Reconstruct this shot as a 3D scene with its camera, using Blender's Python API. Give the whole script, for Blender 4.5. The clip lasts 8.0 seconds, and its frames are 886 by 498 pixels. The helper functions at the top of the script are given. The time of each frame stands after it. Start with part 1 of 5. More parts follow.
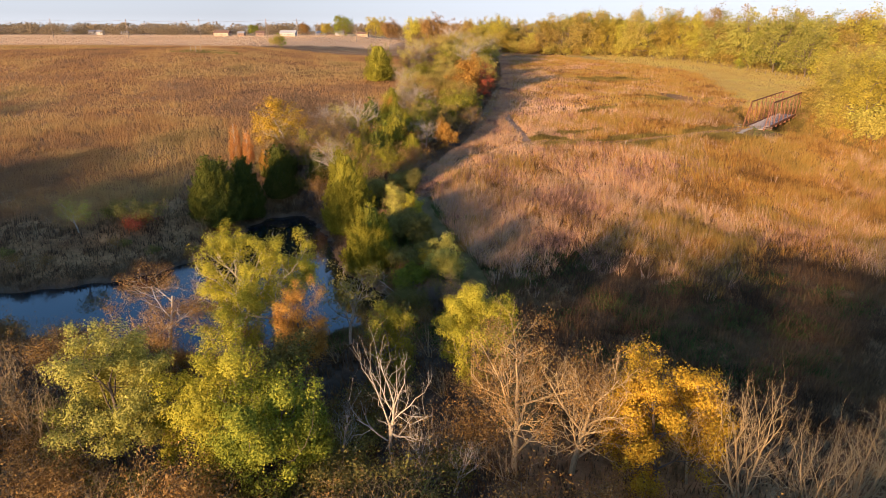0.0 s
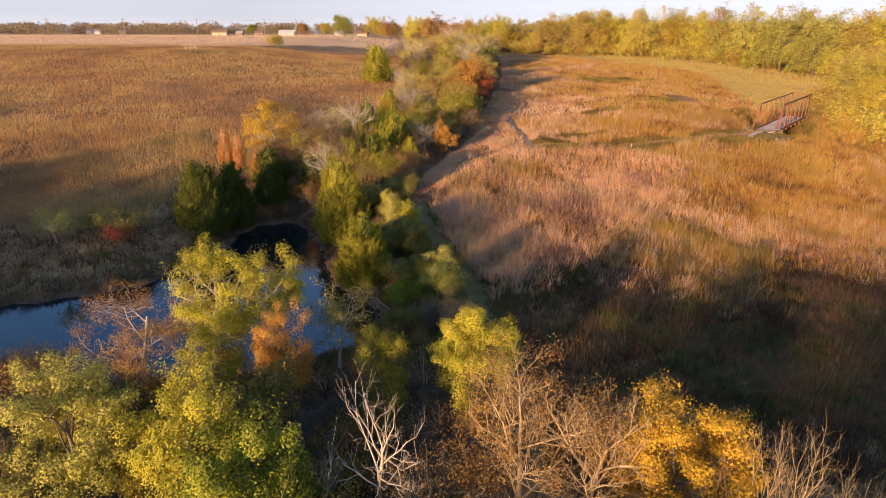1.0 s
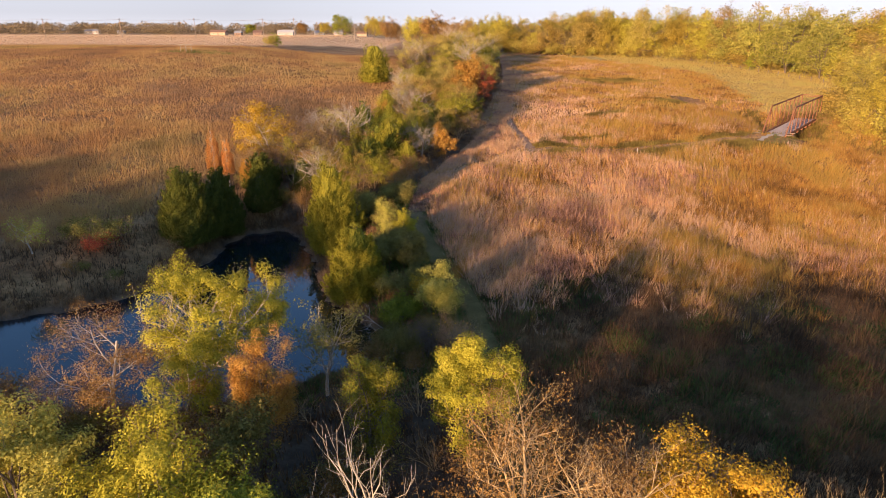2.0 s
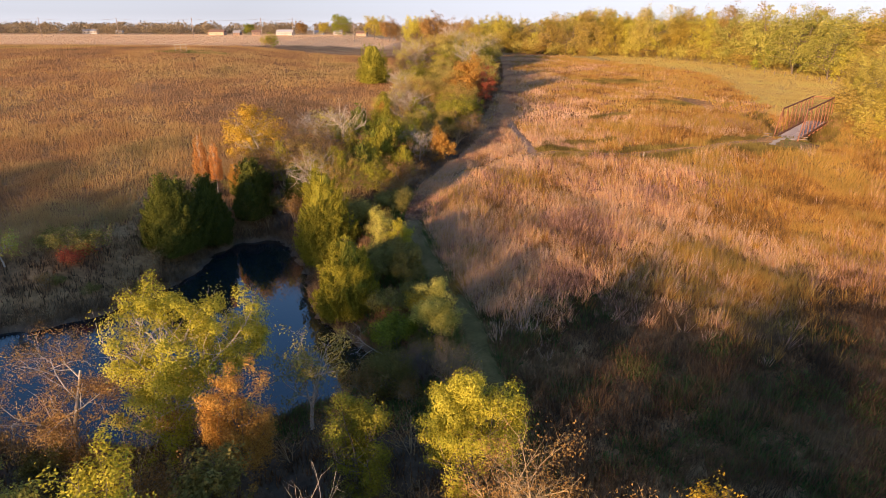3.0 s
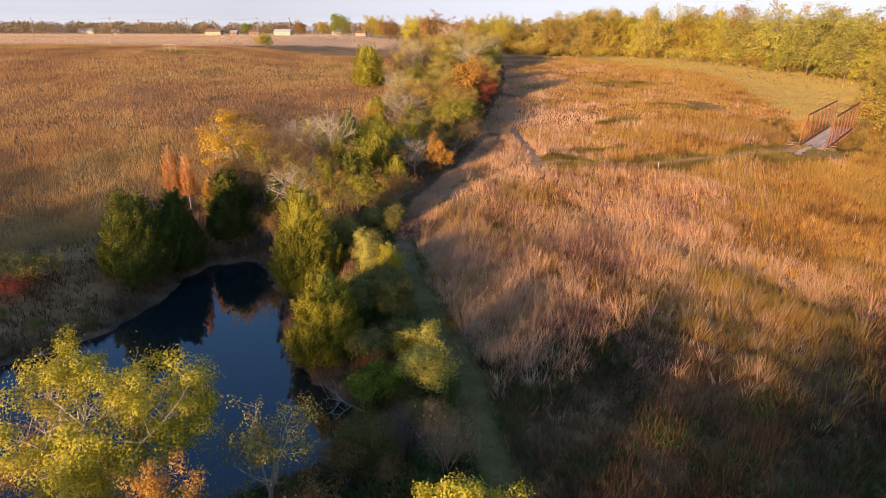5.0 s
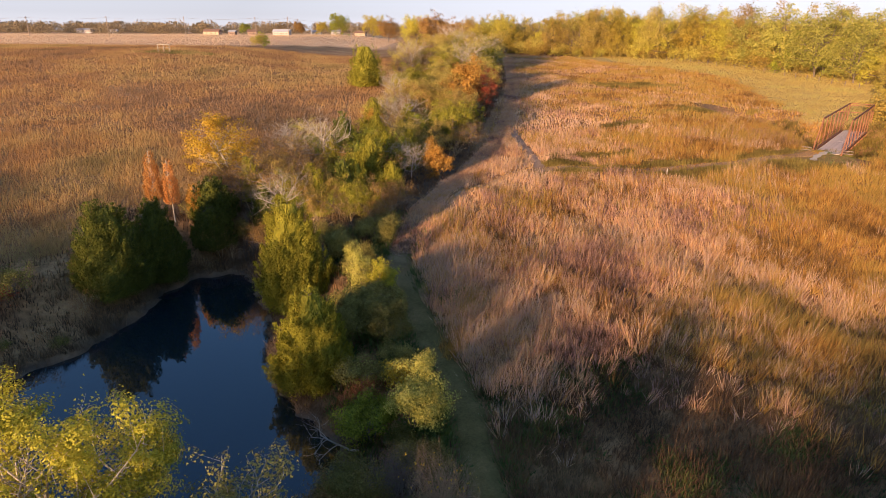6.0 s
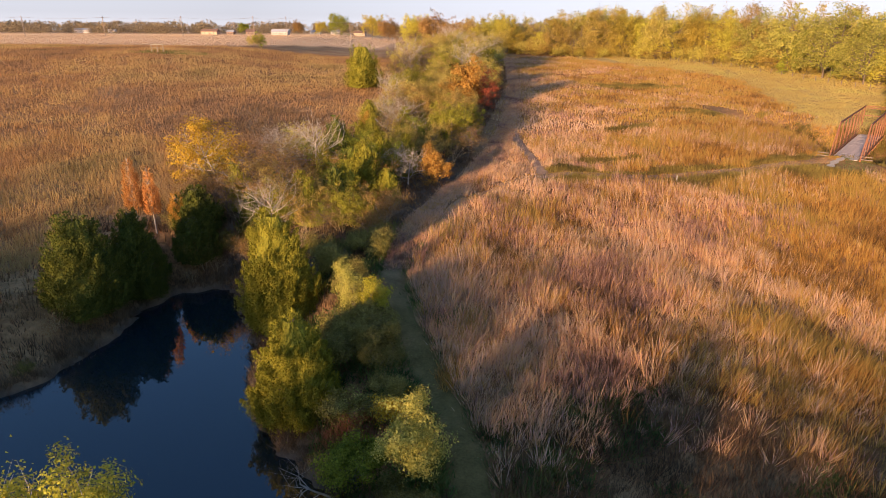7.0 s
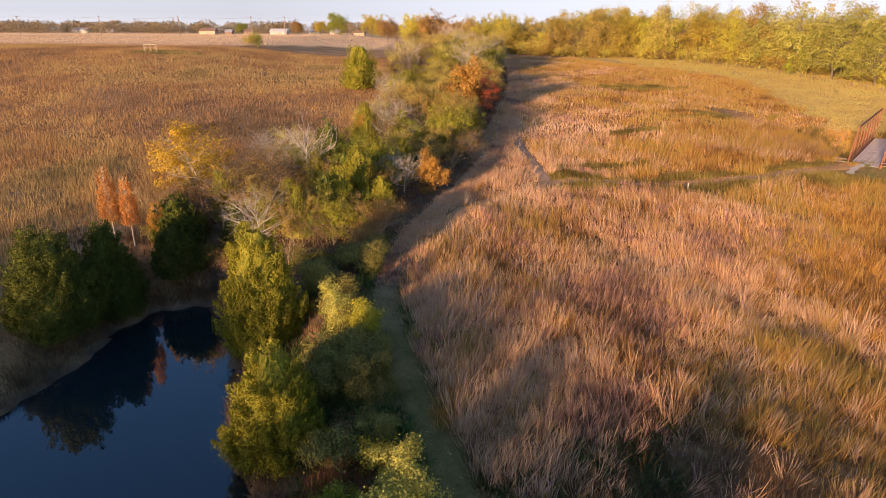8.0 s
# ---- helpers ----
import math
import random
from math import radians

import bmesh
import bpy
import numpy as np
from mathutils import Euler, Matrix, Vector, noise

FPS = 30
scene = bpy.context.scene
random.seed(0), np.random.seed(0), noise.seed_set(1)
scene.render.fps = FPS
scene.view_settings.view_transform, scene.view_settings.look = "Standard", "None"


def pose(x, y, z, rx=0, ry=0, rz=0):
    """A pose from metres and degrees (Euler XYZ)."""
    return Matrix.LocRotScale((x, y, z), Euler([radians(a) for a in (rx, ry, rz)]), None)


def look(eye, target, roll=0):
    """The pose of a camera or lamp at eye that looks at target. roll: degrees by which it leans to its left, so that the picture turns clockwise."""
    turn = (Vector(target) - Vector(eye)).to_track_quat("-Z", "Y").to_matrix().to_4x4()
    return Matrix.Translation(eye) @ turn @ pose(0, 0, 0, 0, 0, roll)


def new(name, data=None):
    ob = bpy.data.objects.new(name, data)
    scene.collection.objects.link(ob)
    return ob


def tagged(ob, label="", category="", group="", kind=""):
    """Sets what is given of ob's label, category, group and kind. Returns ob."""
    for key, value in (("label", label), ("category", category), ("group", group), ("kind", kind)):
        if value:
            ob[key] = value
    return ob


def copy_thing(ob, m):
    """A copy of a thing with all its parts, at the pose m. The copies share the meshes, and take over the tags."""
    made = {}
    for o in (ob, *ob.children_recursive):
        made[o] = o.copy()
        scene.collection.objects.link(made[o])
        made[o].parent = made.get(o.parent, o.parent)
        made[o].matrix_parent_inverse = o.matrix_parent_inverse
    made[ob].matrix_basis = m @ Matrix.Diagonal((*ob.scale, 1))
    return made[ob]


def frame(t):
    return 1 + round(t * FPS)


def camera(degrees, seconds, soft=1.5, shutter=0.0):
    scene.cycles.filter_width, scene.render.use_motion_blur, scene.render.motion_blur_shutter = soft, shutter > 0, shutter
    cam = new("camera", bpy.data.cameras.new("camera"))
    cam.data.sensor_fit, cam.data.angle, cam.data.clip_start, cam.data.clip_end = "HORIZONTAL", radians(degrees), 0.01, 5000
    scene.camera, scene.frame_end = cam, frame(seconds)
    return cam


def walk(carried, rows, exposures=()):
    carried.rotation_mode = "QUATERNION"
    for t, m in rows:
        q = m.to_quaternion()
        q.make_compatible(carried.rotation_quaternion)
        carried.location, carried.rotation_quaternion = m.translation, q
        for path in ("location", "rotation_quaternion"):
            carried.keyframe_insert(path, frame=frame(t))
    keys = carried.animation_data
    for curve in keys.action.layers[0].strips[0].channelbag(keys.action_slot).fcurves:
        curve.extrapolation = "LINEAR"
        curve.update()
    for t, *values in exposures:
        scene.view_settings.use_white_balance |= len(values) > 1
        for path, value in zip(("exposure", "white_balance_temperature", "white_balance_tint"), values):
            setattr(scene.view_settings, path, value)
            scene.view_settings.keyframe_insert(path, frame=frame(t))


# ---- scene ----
# The camera: a drone gliding level, looking down over a pond, a brushy creek and prairie.
cam = camera(73.8, 8.0, soft=0.85)
METRES, EYE, TILT, LEAN, TURN = 30.0, 22.0, -20.4, 0.0, 0.0
ROWS = [
    (0.0, 0.0, 0.0, 0.0, 0.0, 0.0, 0.0),
    (0.5, 0.0045, 0.0568, 0.02, 0.01, -0.01, -0.02),
    (1.0, 0.009, 0.1137, 0.0401, 0.03, -0.02, -0.03),
    (1.5, 0.0135, 0.1709, 0.0601, 0.05, -0.02, -0.04),
    (3.0, 0.027, 0.3432, 0.1211, 0.11, -0.03, -0.08),
    (3.5, 0.0318, 0.4011, 0.1414, 0.13, -0.02, -0.12),
    (4.0, 0.0359, 0.4554, 0.1606, 0.15, -0.01, -0.14),
    (4.5, 0.0403, 0.5136, 0.1813, 0.16, -0.02, -0.16),
    (6.0, 0.0533, 0.6933, 0.2446, 0.2, -0.02, -0.23),
    (6.5, 0.0574, 0.754, 0.2662, 0.22, -0.02, -0.23),
    (7.0, 0.0617, 0.8157, 0.2883, 0.24, -0.02, -0.26),
    (7.5, 0.066, 0.8778, 0.3103, 0.26, -0.04, -0.27),
    (8.0, 0.0704, 0.9405, 0.3323, 0.28, -0.03, -0.3),
]
EXPOSURE, KELVIN, TINT = 1.07, 5900.0, 20.0
walk(cam, [(t, pose(0, 0, EYE, TILT, LEAN, TURN) @ pose(METRES * x, METRES * y, METRES * z, 90 + pitch, roll, yaw)) for t, x, y, z, yaw, pitch, roll in ROWS],
     exposures=[(0.0, EXPOSURE, KELVIN - 130, TINT - 5), (0.4, EXPOSURE, KELVIN, TINT), (8.0, EXPOSURE, KELVIN, TINT)])

# ---- daylight: a low golden sun behind the camera's left shoulder ----
SUN_EL, SUN_HEADING = 7.6, 34.0          # elevation; the way the shadows run, degrees right of +y
world = bpy.data.worlds.new("evening_sky")
scene.world = world
world.use_nodes = True
wn = world.node_tree.nodes
wl = world.node_tree.links
sky = wn.new("ShaderNodeTexSky")
sky.sky_type = "NISHITA"
sky.sun_disc = False
sky.sun_elevation = radians(SUN_EL)
sky.sun_rotation = radians(180 + SUN_HEADING)
sky.air_density, sky.dust_density, sky.ozone_density = 1.0, 0.0, 2.8
# haze: the brightest sky, along the horizon, is paler
grey = wn.new("ShaderNodeRGBToBW")
pale = wn.new("ShaderNodeMapRange")
pale.inputs["From Min"].default_value, pale.inputs["From Max"].default_value = 1.2, 3.0
pale.inputs["To Min"].default_value, pale.inputs["To Max"].default_value = 1.0, 0.12
dim = wn.new("ShaderNodeMapRange")
dim.inputs["From Min"].default_value, dim.inputs["From Max"].default_value = 1.8, 4.0
dim.inputs["To Min"].default_value, dim.inputs["To Max"].default_value = 1.0, 0.54
wl.new(grey.outputs[0], dim.inputs["Value"])
haze = wn.new("ShaderNodeHueSaturation")
wl.new(sky.outputs[0], grey.inputs[0])
wl.new(grey.outputs[0], pale.inputs["Value"])
wl.new(pale.outputs[0], haze.inputs["Saturation"])
wl.new(sky.outputs[0], haze.inputs["Color"])
wl.new(dim.outputs[0], haze.inputs["Value"])
wl.new(haze.outputs[0], wn["Background"].inputs["Color"])
wn["Background"].inputs["Strength"].default_value = 0.15
sun_data = bpy.data.lights.new("sun", "SUN")
sun_data.energy, sun_data.angle, sun_data.color = 5.0, radians(3.2), (1.0, 0.66, 0.32)
sun = new("sun", sun_data)
sh, ch, ce, se = math.sin(radians(SUN_HEADING)), math.cos(radians(SUN_HEADING)), math.cos(radians(SUN_EL)), math.sin(radians(SUN_EL))
sun.matrix_world = look((-sh * ce * 200, -ch * ce * 200, se * 200), (0, 0, 0))

# ---- materials ----
def material(name, rough=0.8, spec=0.2):
    m = bpy.data.materials.new(name)
    m.use_nodes = True
    nt = m.node_tree
    b = nt.nodes["Principled BSDF"]
    b.inputs["Roughness"].default_value = rough
    b.inputs["Specular IOR Level"].default_value = spec
    return m, nt, b


def node(nt, kind, **sets):
    n = nt.nodes.new(kind)
    for k, v in sets.items():
        n.inputs[k].default_value = v
    return n


def ramp(nt, fac, stops):
    r = nt.nodes.new("ShaderNodeValToRGB")
    e = r.color_ramp.elements
    while len(e) < len(stops):
        e.new(0.5)
    for el, (p, c) in zip(e, stops):
        el.position, el.color = p, (*c, 1)
    nt.links.new(fac, r.inputs[0])
    return r.outputs[0]


def noise_tex(nt, coord, scale, detail=4.0, rough=0.55):
    n = node(nt, "ShaderNodeTexNoise", Scale=scale, Detail=detail, Roughness=rough)
    nt.links.new(coord, n.inputs["Vector"])
    return n.outputs["Fac"]


def mix(nt, fac, a, b, blend="MIX"):
    n = nt.nodes.new("ShaderNodeMix")
    n.data_type, n.blend_type = "RGBA", blend
    for s, v in ((n.inputs[0], fac), (n.inputs[6], a), (n.inputs[7], b)):
        if isinstance(v, bpy.types.NodeSocket):
            nt.links.new(v, s)
        else:
            s.default_value = v if isinstance(v, (int, float)) else (*v, 1)
    return n.outputs[2]


def bump(nt, b, height, strength, dist):
    n = node(nt, "ShaderNodeBump", Strength=strength, Distance=dist)
    nt.links.new(height, n.inputs["Height"])
    nt.links.new(n.outputs[0], b.inputs["Normal"])


def leaf_material(name, dark, mid, light, through_light=0.3, hue=0.0):
    """Leaves: each leaf its own tint, each tree a shade of its own, some light shining through."""
    m, nt, b = material(name, 0.7, 0.12)
    geo = nt.nodes.new("ShaderNodeNewGeometry")
    info = nt.nodes.new("ShaderNodeObjectInfo")
    tc = nt.nodes.new("ShaderNodeTexCoord")
    patch = noise_tex(nt, tc.outputs["Object"], 0.9, 2.0)
    add = nt.nodes.new("ShaderNodeMath")
    add.operation = "MULTIPLY_ADD"
    nt.links.new(geo.outputs["Random Per Island"], add.inputs[0])
    add.inputs[1].default_value = 0.6
    half = nt.nodes.new("ShaderNodeMath")
    half.operation = "MULTIPLY_ADD"
    nt.links.new(patch, half.inputs[0])
    half.inputs[1].default_value, half.inputs[2].default_value = 0.9, -0.245
    nt.links.new(half.outputs[0], add.inputs[2])
    col = ramp(nt, add.outputs[0], [(0.05, dark), (0.5, mid), (0.95, light)])
    hs = node(nt, "ShaderNodeHueSaturation", Saturation=1.0)
    val = nt.nodes.new("ShaderNodeMapRange")
    val.inputs["To Min"].default_value, val.inputs["To Max"].default_value = 0.8, 1.15
    nt.links.new(info.outputs["Random"], val.inputs["Value"])
    nt.links.new(val.outputs[0], hs.inputs["Value"])
    h2 = nt.nodes.new("ShaderNodeMapRange")
    h2.inputs["To Min"].default_value, h2.inputs["To Max"].default_value = 0.5 - hue, 0.5 + hue
    nt.links.new(info.outputs["Random"], h2.inputs["Value"])
    nt.links.new(h2.outputs[0], hs.inputs["Hue"])
    nt.links.new(col, hs.inputs["Color"])
    nt.links.new(hs.outputs[0], b.inputs["Base Color"])
    tr = nt.nodes.new("ShaderNodeBsdfTranslucent")
    nt.links.new(hs.outputs[0], tr.inputs["Color"])
    mx = nt.nodes.new("ShaderNodeMixShader")
    mx.inputs[0].default_value = through_light
    nt.links.new(b.outputs[0], mx.inputs[1])
    nt.links.new(tr.outputs[0], mx.inputs[2])
    nt.links.new(mx.outputs[0], nt.nodes["Material Output"].inputs["Surface"])
    return m


def bark_material(name, dark, light):
    m, nt, b = material(name, 0.9, 0.15)
    tc = nt.nodes.new("ShaderNodeTexCoord")
    mp = node(nt, "ShaderNodeMapping", Scale=(6, 6, 1.5))
    nt.links.new(tc.outputs["Object"], mp.inputs[0])
    f = noise_tex(nt, mp.outputs[0], 3.0, 6.0, 0.7)
    nt.links.new(ramp(nt, f, [(0.3, dark), (0.7, light)]), b.inputs["Base Color"])
    bump(nt, b, f, 0.6, 0.03)
    return m


def plain(name, col, rough=0.8, var=0.25, scale=3.0, metal=0.0):
    m, nt, b = material(name, rough, 0.3)
    tc = nt.nodes.new("ShaderNodeTexCoord")
    f = noise_tex(nt, tc.outputs["Object"], scale, 6.0, 0.65)
    lo, hi = tuple(c * (1 - var) for c in col), tuple(min(1, c * (1 + var)) for c in col)
    nt.links.new(ramp(nt, f, [(0.3, lo), (0.7, hi)]), b.inputs["Base Color"])
    b.inputs["Metallic"].default_value = metal
    bump(nt, b, f, 0.3, 0.02)
    return m


def grass_material(name, cols, patch_scale, island=0.4, tuft=0.5):
    """Dry prairie grass: cols run through large patches, and each blade differs a little."""
    m, nt, b = material(name, 0.75, 0.15)
    tc = nt.nodes.new("ShaderNodeTexCoord")
    geo = nt.nodes.new("ShaderNodeNewGeometry")
    f1 = noise_tex(nt, tc.outputs["Object"], patch_scale, 5.0, 0.6)
    mr = nt.nodes.new("ShaderNodeMapRange")
    mr.inputs["From Min"].default_value, mr.inputs["From Max"].default_value = 0.34, 0.66
    nt.links.new(f1, mr.inputs["Value"])
    sc = nt.nodes.new("ShaderNodeMath")
    sc.operation = "MULTIPLY_ADD"
    nt.links.new(geo.outputs["Random Per Island"], sc.inputs[0])
    sc.inputs[1].default_value = island
    off = nt.nodes.new("ShaderNodeMath")
    off.operation = "MULTIPLY_ADD"
    nt.links.new(mr.outputs[0], off.inputs[0])
    off.inputs[1].default_value, off.inputs[2].default_value = 0.8, -island / 2 - tuft / 2 + 0.1
    tu = nt.nodes.new("ShaderNodeMath")
    tu.operation = "MULTIPLY_ADD"
    nt.links.new(noise_tex(nt, tc.outputs["Object"], 1.5, 1.0), tu.inputs[0])
    tu.inputs[1].default_value = tuft
    nt.links.new(off.outputs[0], tu.inputs[2])
    nt.links.new(tu.outputs[0], sc.inputs[2])
    n = len(cols)
    col = ramp(nt, sc.outputs[0], [((i + 0.5) / n, c) for i, c in enumerate(cols)])
    nt.links.new(col, b.inputs["Base Color"])
    tr = nt.nodes.new("ShaderNodeBsdfTranslucent")
    nt.links.new(col, tr.inputs["Color"])
    mx = nt.nodes.new("ShaderNodeMixShader")
    mx.inputs[0].default_value = 0.4
    nt.links.new(b.outputs[0], mx.inputs[1])
    nt.links.new(tr.outputs[0], mx.inputs[2])
    nt.links.new(mx.outputs[0], nt.nodes["Material Output"].inputs["Surface"])
    return m


LEAF = {
    "yellow_green": leaf_material("leaf_yellow_green", (0.26, 0.25, 0.022), (0.54, 0.48, 0.035), (0.76, 0.64, 0.075)),
    "pale_green": leaf_material("leaf_pale_green", (0.20, 0.20, 0.04), (0.42, 0.38, 0.07), (0.62, 0.53, 0.12)),
    "green": leaf_material("leaf_green", (0.09, 0.12, 0.016), (0.27, 0.29, 0.026), (0.50, 0.46, 0.045)),
    "olive": leaf_material("leaf_olive", (0.11, 0.1, 0.022), (0.26, 0.22, 0.05), (0.42, 0.34, 0.09)),
    "gold": leaf_material("leaf_gold", (0.32, 0.17, 0.014), (0.60, 0.37, 0.026), (0.76, 0.52, 0.05)),
    "orange": leaf_material("leaf_orange", (0.26, 0.12, 0.02), (0.5, 0.26, 0.045), (0.62, 0.38, 0.085)),
    "rust": leaf_material("leaf_rust", (0.17, 0.085, 0.025), (0.34, 0.19, 0.055), (0.48, 0.3, 0.1)),
    "red": leaf_material("leaf_red", (0.28, 0.05, 0.03), (0.52, 0.12, 0.055), (0.60, 0.23, 0.09)),
    "cedar": leaf_material("leaf_cedar", (0.15, 0.15, 0.016), (0.27, 0.245, 0.022), (0.40, 0.33, 0.032), 0.2),
    "dark_cedar": leaf_material("leaf_dark_cedar", (0.055, 0.068, 0.012), (0.11, 0.12, 0.018), (0.19, 0.185, 0.025), 0.15),
    "wood_mix": leaf_material("leaf_wood_mix", (0.28, 0.21, 0.045), (0.46, 0.35, 0.065), (0.62, 0.48, 0.11), 0.35, 0.02),
    "wood_gold": leaf_material("leaf_wood_gold", (0.30, 0.24, 0.03), (0.50, 0.41, 0.05), (0.66, 0.53, 0.08), 0.35, 0.02),
    "coral": leaf_material("leaf_coral", (0.42, 0.16, 0.045), (0.70, 0.33, 0.09), (0.80, 0.48, 0.15)),
    "olive_tan": leaf_material("leaf_olive_tan", (0.24, 0.18, 0.04), (0.46, 0.34, 0.075), (0.60, 0.45, 0.12), 0.3, 0.02),
    "far": leaf_material("leaf_far_woods", (0.15, 0.12, 0.08), (0.28, 0.21, 0.12), (0.42, 0.31, 0.16)),
}
BARK = {
    "grey": bark_material("bark_grey_brown", (0.10, 0.075, 0.055), (0.26, 0.20, 0.15)),
    "pale": bark_material("bark_pale", (0.34, 0.27, 0.20), (0.62, 0.53, 0.42)),
    "russet": bark_material("bark_russet", (0.27, 0.17, 0.09), (0.52, 0.36, 0.20)),
    "tan": bark_material("bark_tan", (0.24, 0.18, 0.12), (0.48, 0.38, 0.27)),
    "golden": bark_material("bark_golden_tan", (0.34, 0.23, 0.11), (0.64, 0.46, 0.24)),
    "dark": bark_material("bark_dark", (0.05, 0.04, 0.03), (0.12, 0.09, 0.07)),
}

# ---- the plan ----
WATER = -2.2
POND = [(-75, 51), (-41, 52.6), (-33.7, 55.3), (-31.0, 57.3), (-28.0, 60.0), (-26.0, 64.0), (-25.0, 70.0), (-25.0, 74.0),
        (-23.5, 77.0), (-20.5, 78.5), (-18.0, 76.5), (-16.5, 73.0), (-14.3, 68.5), (-12.3, 62.5), (-10.6, 58.2), (-8.0, 54.5),
        (-5.6, 52.0), (-4.6, 50.0), (-5.4, 47.0), (-8.0, 45.0), (-11.0, 43.0), (-17.0, 40.5), (-24.0, 40.5), (-30.0, 42.0),
        (-37.0, 45.0), (-50, 44.5), (-75, 46)]
MAIN_PATH = [(5.6, 30), (4.9, 36), (4.6, 40.5), (4.0, 44.5), (3.4, 48.6), (2.8, 52.8), (2.0, 56), (0.8, 59.5), (-0.4, 63), (-2.0, 68.5),
             (-2.8, 73), (-2.4, 77), (0, 83), (4.5, 91), (9, 96.5), (13, 100), (18, 101), (24, 99.8), (31, 97.4), (38, 97), (46, 98.5), (51, 99.8)]
HEDGE_PATH = [(-2.7, 76), (-1.2, 84), (1.6, 92), (5, 101), (9, 113), (12.4, 128), (15.5, 150), (18.2, 175), (20.5, 205), (23, 245)]
LINK_PATH = [(14.5, 101), (14, 109), (13, 120), (12.6, 130)]
CREEK = [(52, 140), (58, 120), (61.5, 110), (64, 98), (66.5, 85), (69, 60), (72, 30)]
BY = [-400, -60, 0, 18, 30, 45, 60, 75, 90, 106, 136, 170, 205, 260, 400, 1500, 4800]
BZ = [3, 1.0, 0.0, -0.6, -0.9, -0.5, 0.4, 1.7, 3.2, 4.2, 6.7, 9.0, 11.2, 12.8, 13.6, 14, 8]


def ease(a, b, v):
    u = np.clip((v - a) / (b - a), 0, 1)
    return u * u * (3 - 2 * u)


def line_distance(pts, x, y):
    d = np.full(np.shape(x), 1e9)
    for (x0, y0), (x1, y1) in zip(pts, pts[1:]):
        vx, vy = x1 - x0, y1 - y0
        u = np.clip(((x - x0) * vx + (y - y0) * vy) / (vx * vx + vy * vy), 0, 1)
        d = np.minimum(d, np.hypot(x - x0 - u * vx, y - y0 - u * vy))
    return d


def pond_distance(x, y):
    """Metres outside the pond's edge; minus inside it."""
    inside = np.zeros(np.shape(x), bool)
    for (x0, y0), (x1, y1) in zip(POND, POND[1:] + POND[:1]):
        cross = ((y0 > y) != (y1 > y)) & (x < (x1 - x0) * (y - y0) / (y1 - y0 + 1e-9) + x0)
        inside ^= cross
    d = line_distance(POND + POND[:1], x, y)
    d = d + 0.35 * np.sin(x * 1.3 + y * 0.7) + 0.25 * np.sin(y * 2.1 - x * 0.6)
    return np.where(inside, -np.abs(d), d)


def bridge_line(x, y):
    """Metres along and across the footbridge."""
    c, s = math.cos(0.87), math.sin(0.87)
    return (x - 50.7) * c + (y - 100.8) * s, -(x - 50.7) * s + (y - 100.8) * c


def ground(x, y):
    x, y = np.asarray(x, float), np.asarray(y, float)
    z = np.interp(y, BY, BZ)
    z = z + 4.0 * ease(-25, -85, x) * ease(130, 200, y) * (1 - ease(400, 1500, y))
    z = z + 2.1 * ease(18, 42, x) * ease(60, 90, y) * (1 - ease(115, 160, y))
    z = z + (0.22 * np.sin(x * 0.21 + 1.3) * np.sin(y * 0.17) + 0.12 * np.sin(x * 0.53 + y * 0.41)) * (1 - ease(95, 130, y)) * (1 - ease(60, 80, np.abs(x)))
    z = z + 0.6 * np.exp(-((x - 51.3) ** 2 + (y - 99.6) ** 2) / 14.0)
    z = z - 1.2 * np.exp(-((y - 31 - 0.1 * x) / 6.0) ** 2) * (1 - ease(-2, 5, x))       # creek bed before the pond
    z = z - 2.6 * np.exp(-(line_distance(CREEK, x, y) / 3.2) ** 2) * (1 - ease(125, 140, y))
    u, lat = bridge_line(x, y)
    z = z - 2.6 * ease(0.5, 7, u) * (1 - ease(20, 27, u)) * np.exp(-((lat + 1.5) / 5.5) ** 2)
    pd = pond_distance(x, y)
    bank = WATER + 0.45 * ease(0, 0.8, pd) + (z - WATER - 0.45) * ease(0.6, 8.5, pd)
    return np.where(pd < 0, WATER - np.minimum(1.4, 0.05 - 0.45 * pd), bank)


def gz(x, y):
    return float(ground(np.array([x]), np.array([y]))[0])


def path_distance(x, y):
    """Metres outside the mown tracks."""
    a = line_distance(MAIN_PATH, x, y) - np.where(y > 85, 0.9, 1.15)
    b = line_distance(HEDGE_PATH, x, y) - 1.3
    c = line_distance(LINK_PATH, x, y) - 0.8
    return np.minimum(np.minimum(a, b), c)


def pasture(x, y):
    """Short-grazed meadow past the bridge: 1 inside it."""
    edge = np.interp(y, [112, 118, 123, 147, 169, 186, 196, 211, 228, 240], [90, 70, 62, 68.5, 73.6, 75, 69, 60, 50, 46])
    return ease(-1.5, 1.5, x - edge - 1.2 * np.sin(y * 0.5)) * ease(116, 120, y) * (1 - ease(255, 275, y)) * (1 - ease(115, 125, x))


def bridgehead(x, y):
    """Metres from the mown lawn before the bridge."""
    return np.hypot(x - 50.5, y - 98.2) - 3.6


def stubble(x, y):
    """Harvested field past the crest of the left slope."""
    return ease(0, 6, y - (232 + 0.12 * np.clip(-x - 90, -60, 300) + 70 * ease(-85, -40, x))) * ease(-20, -32, x)


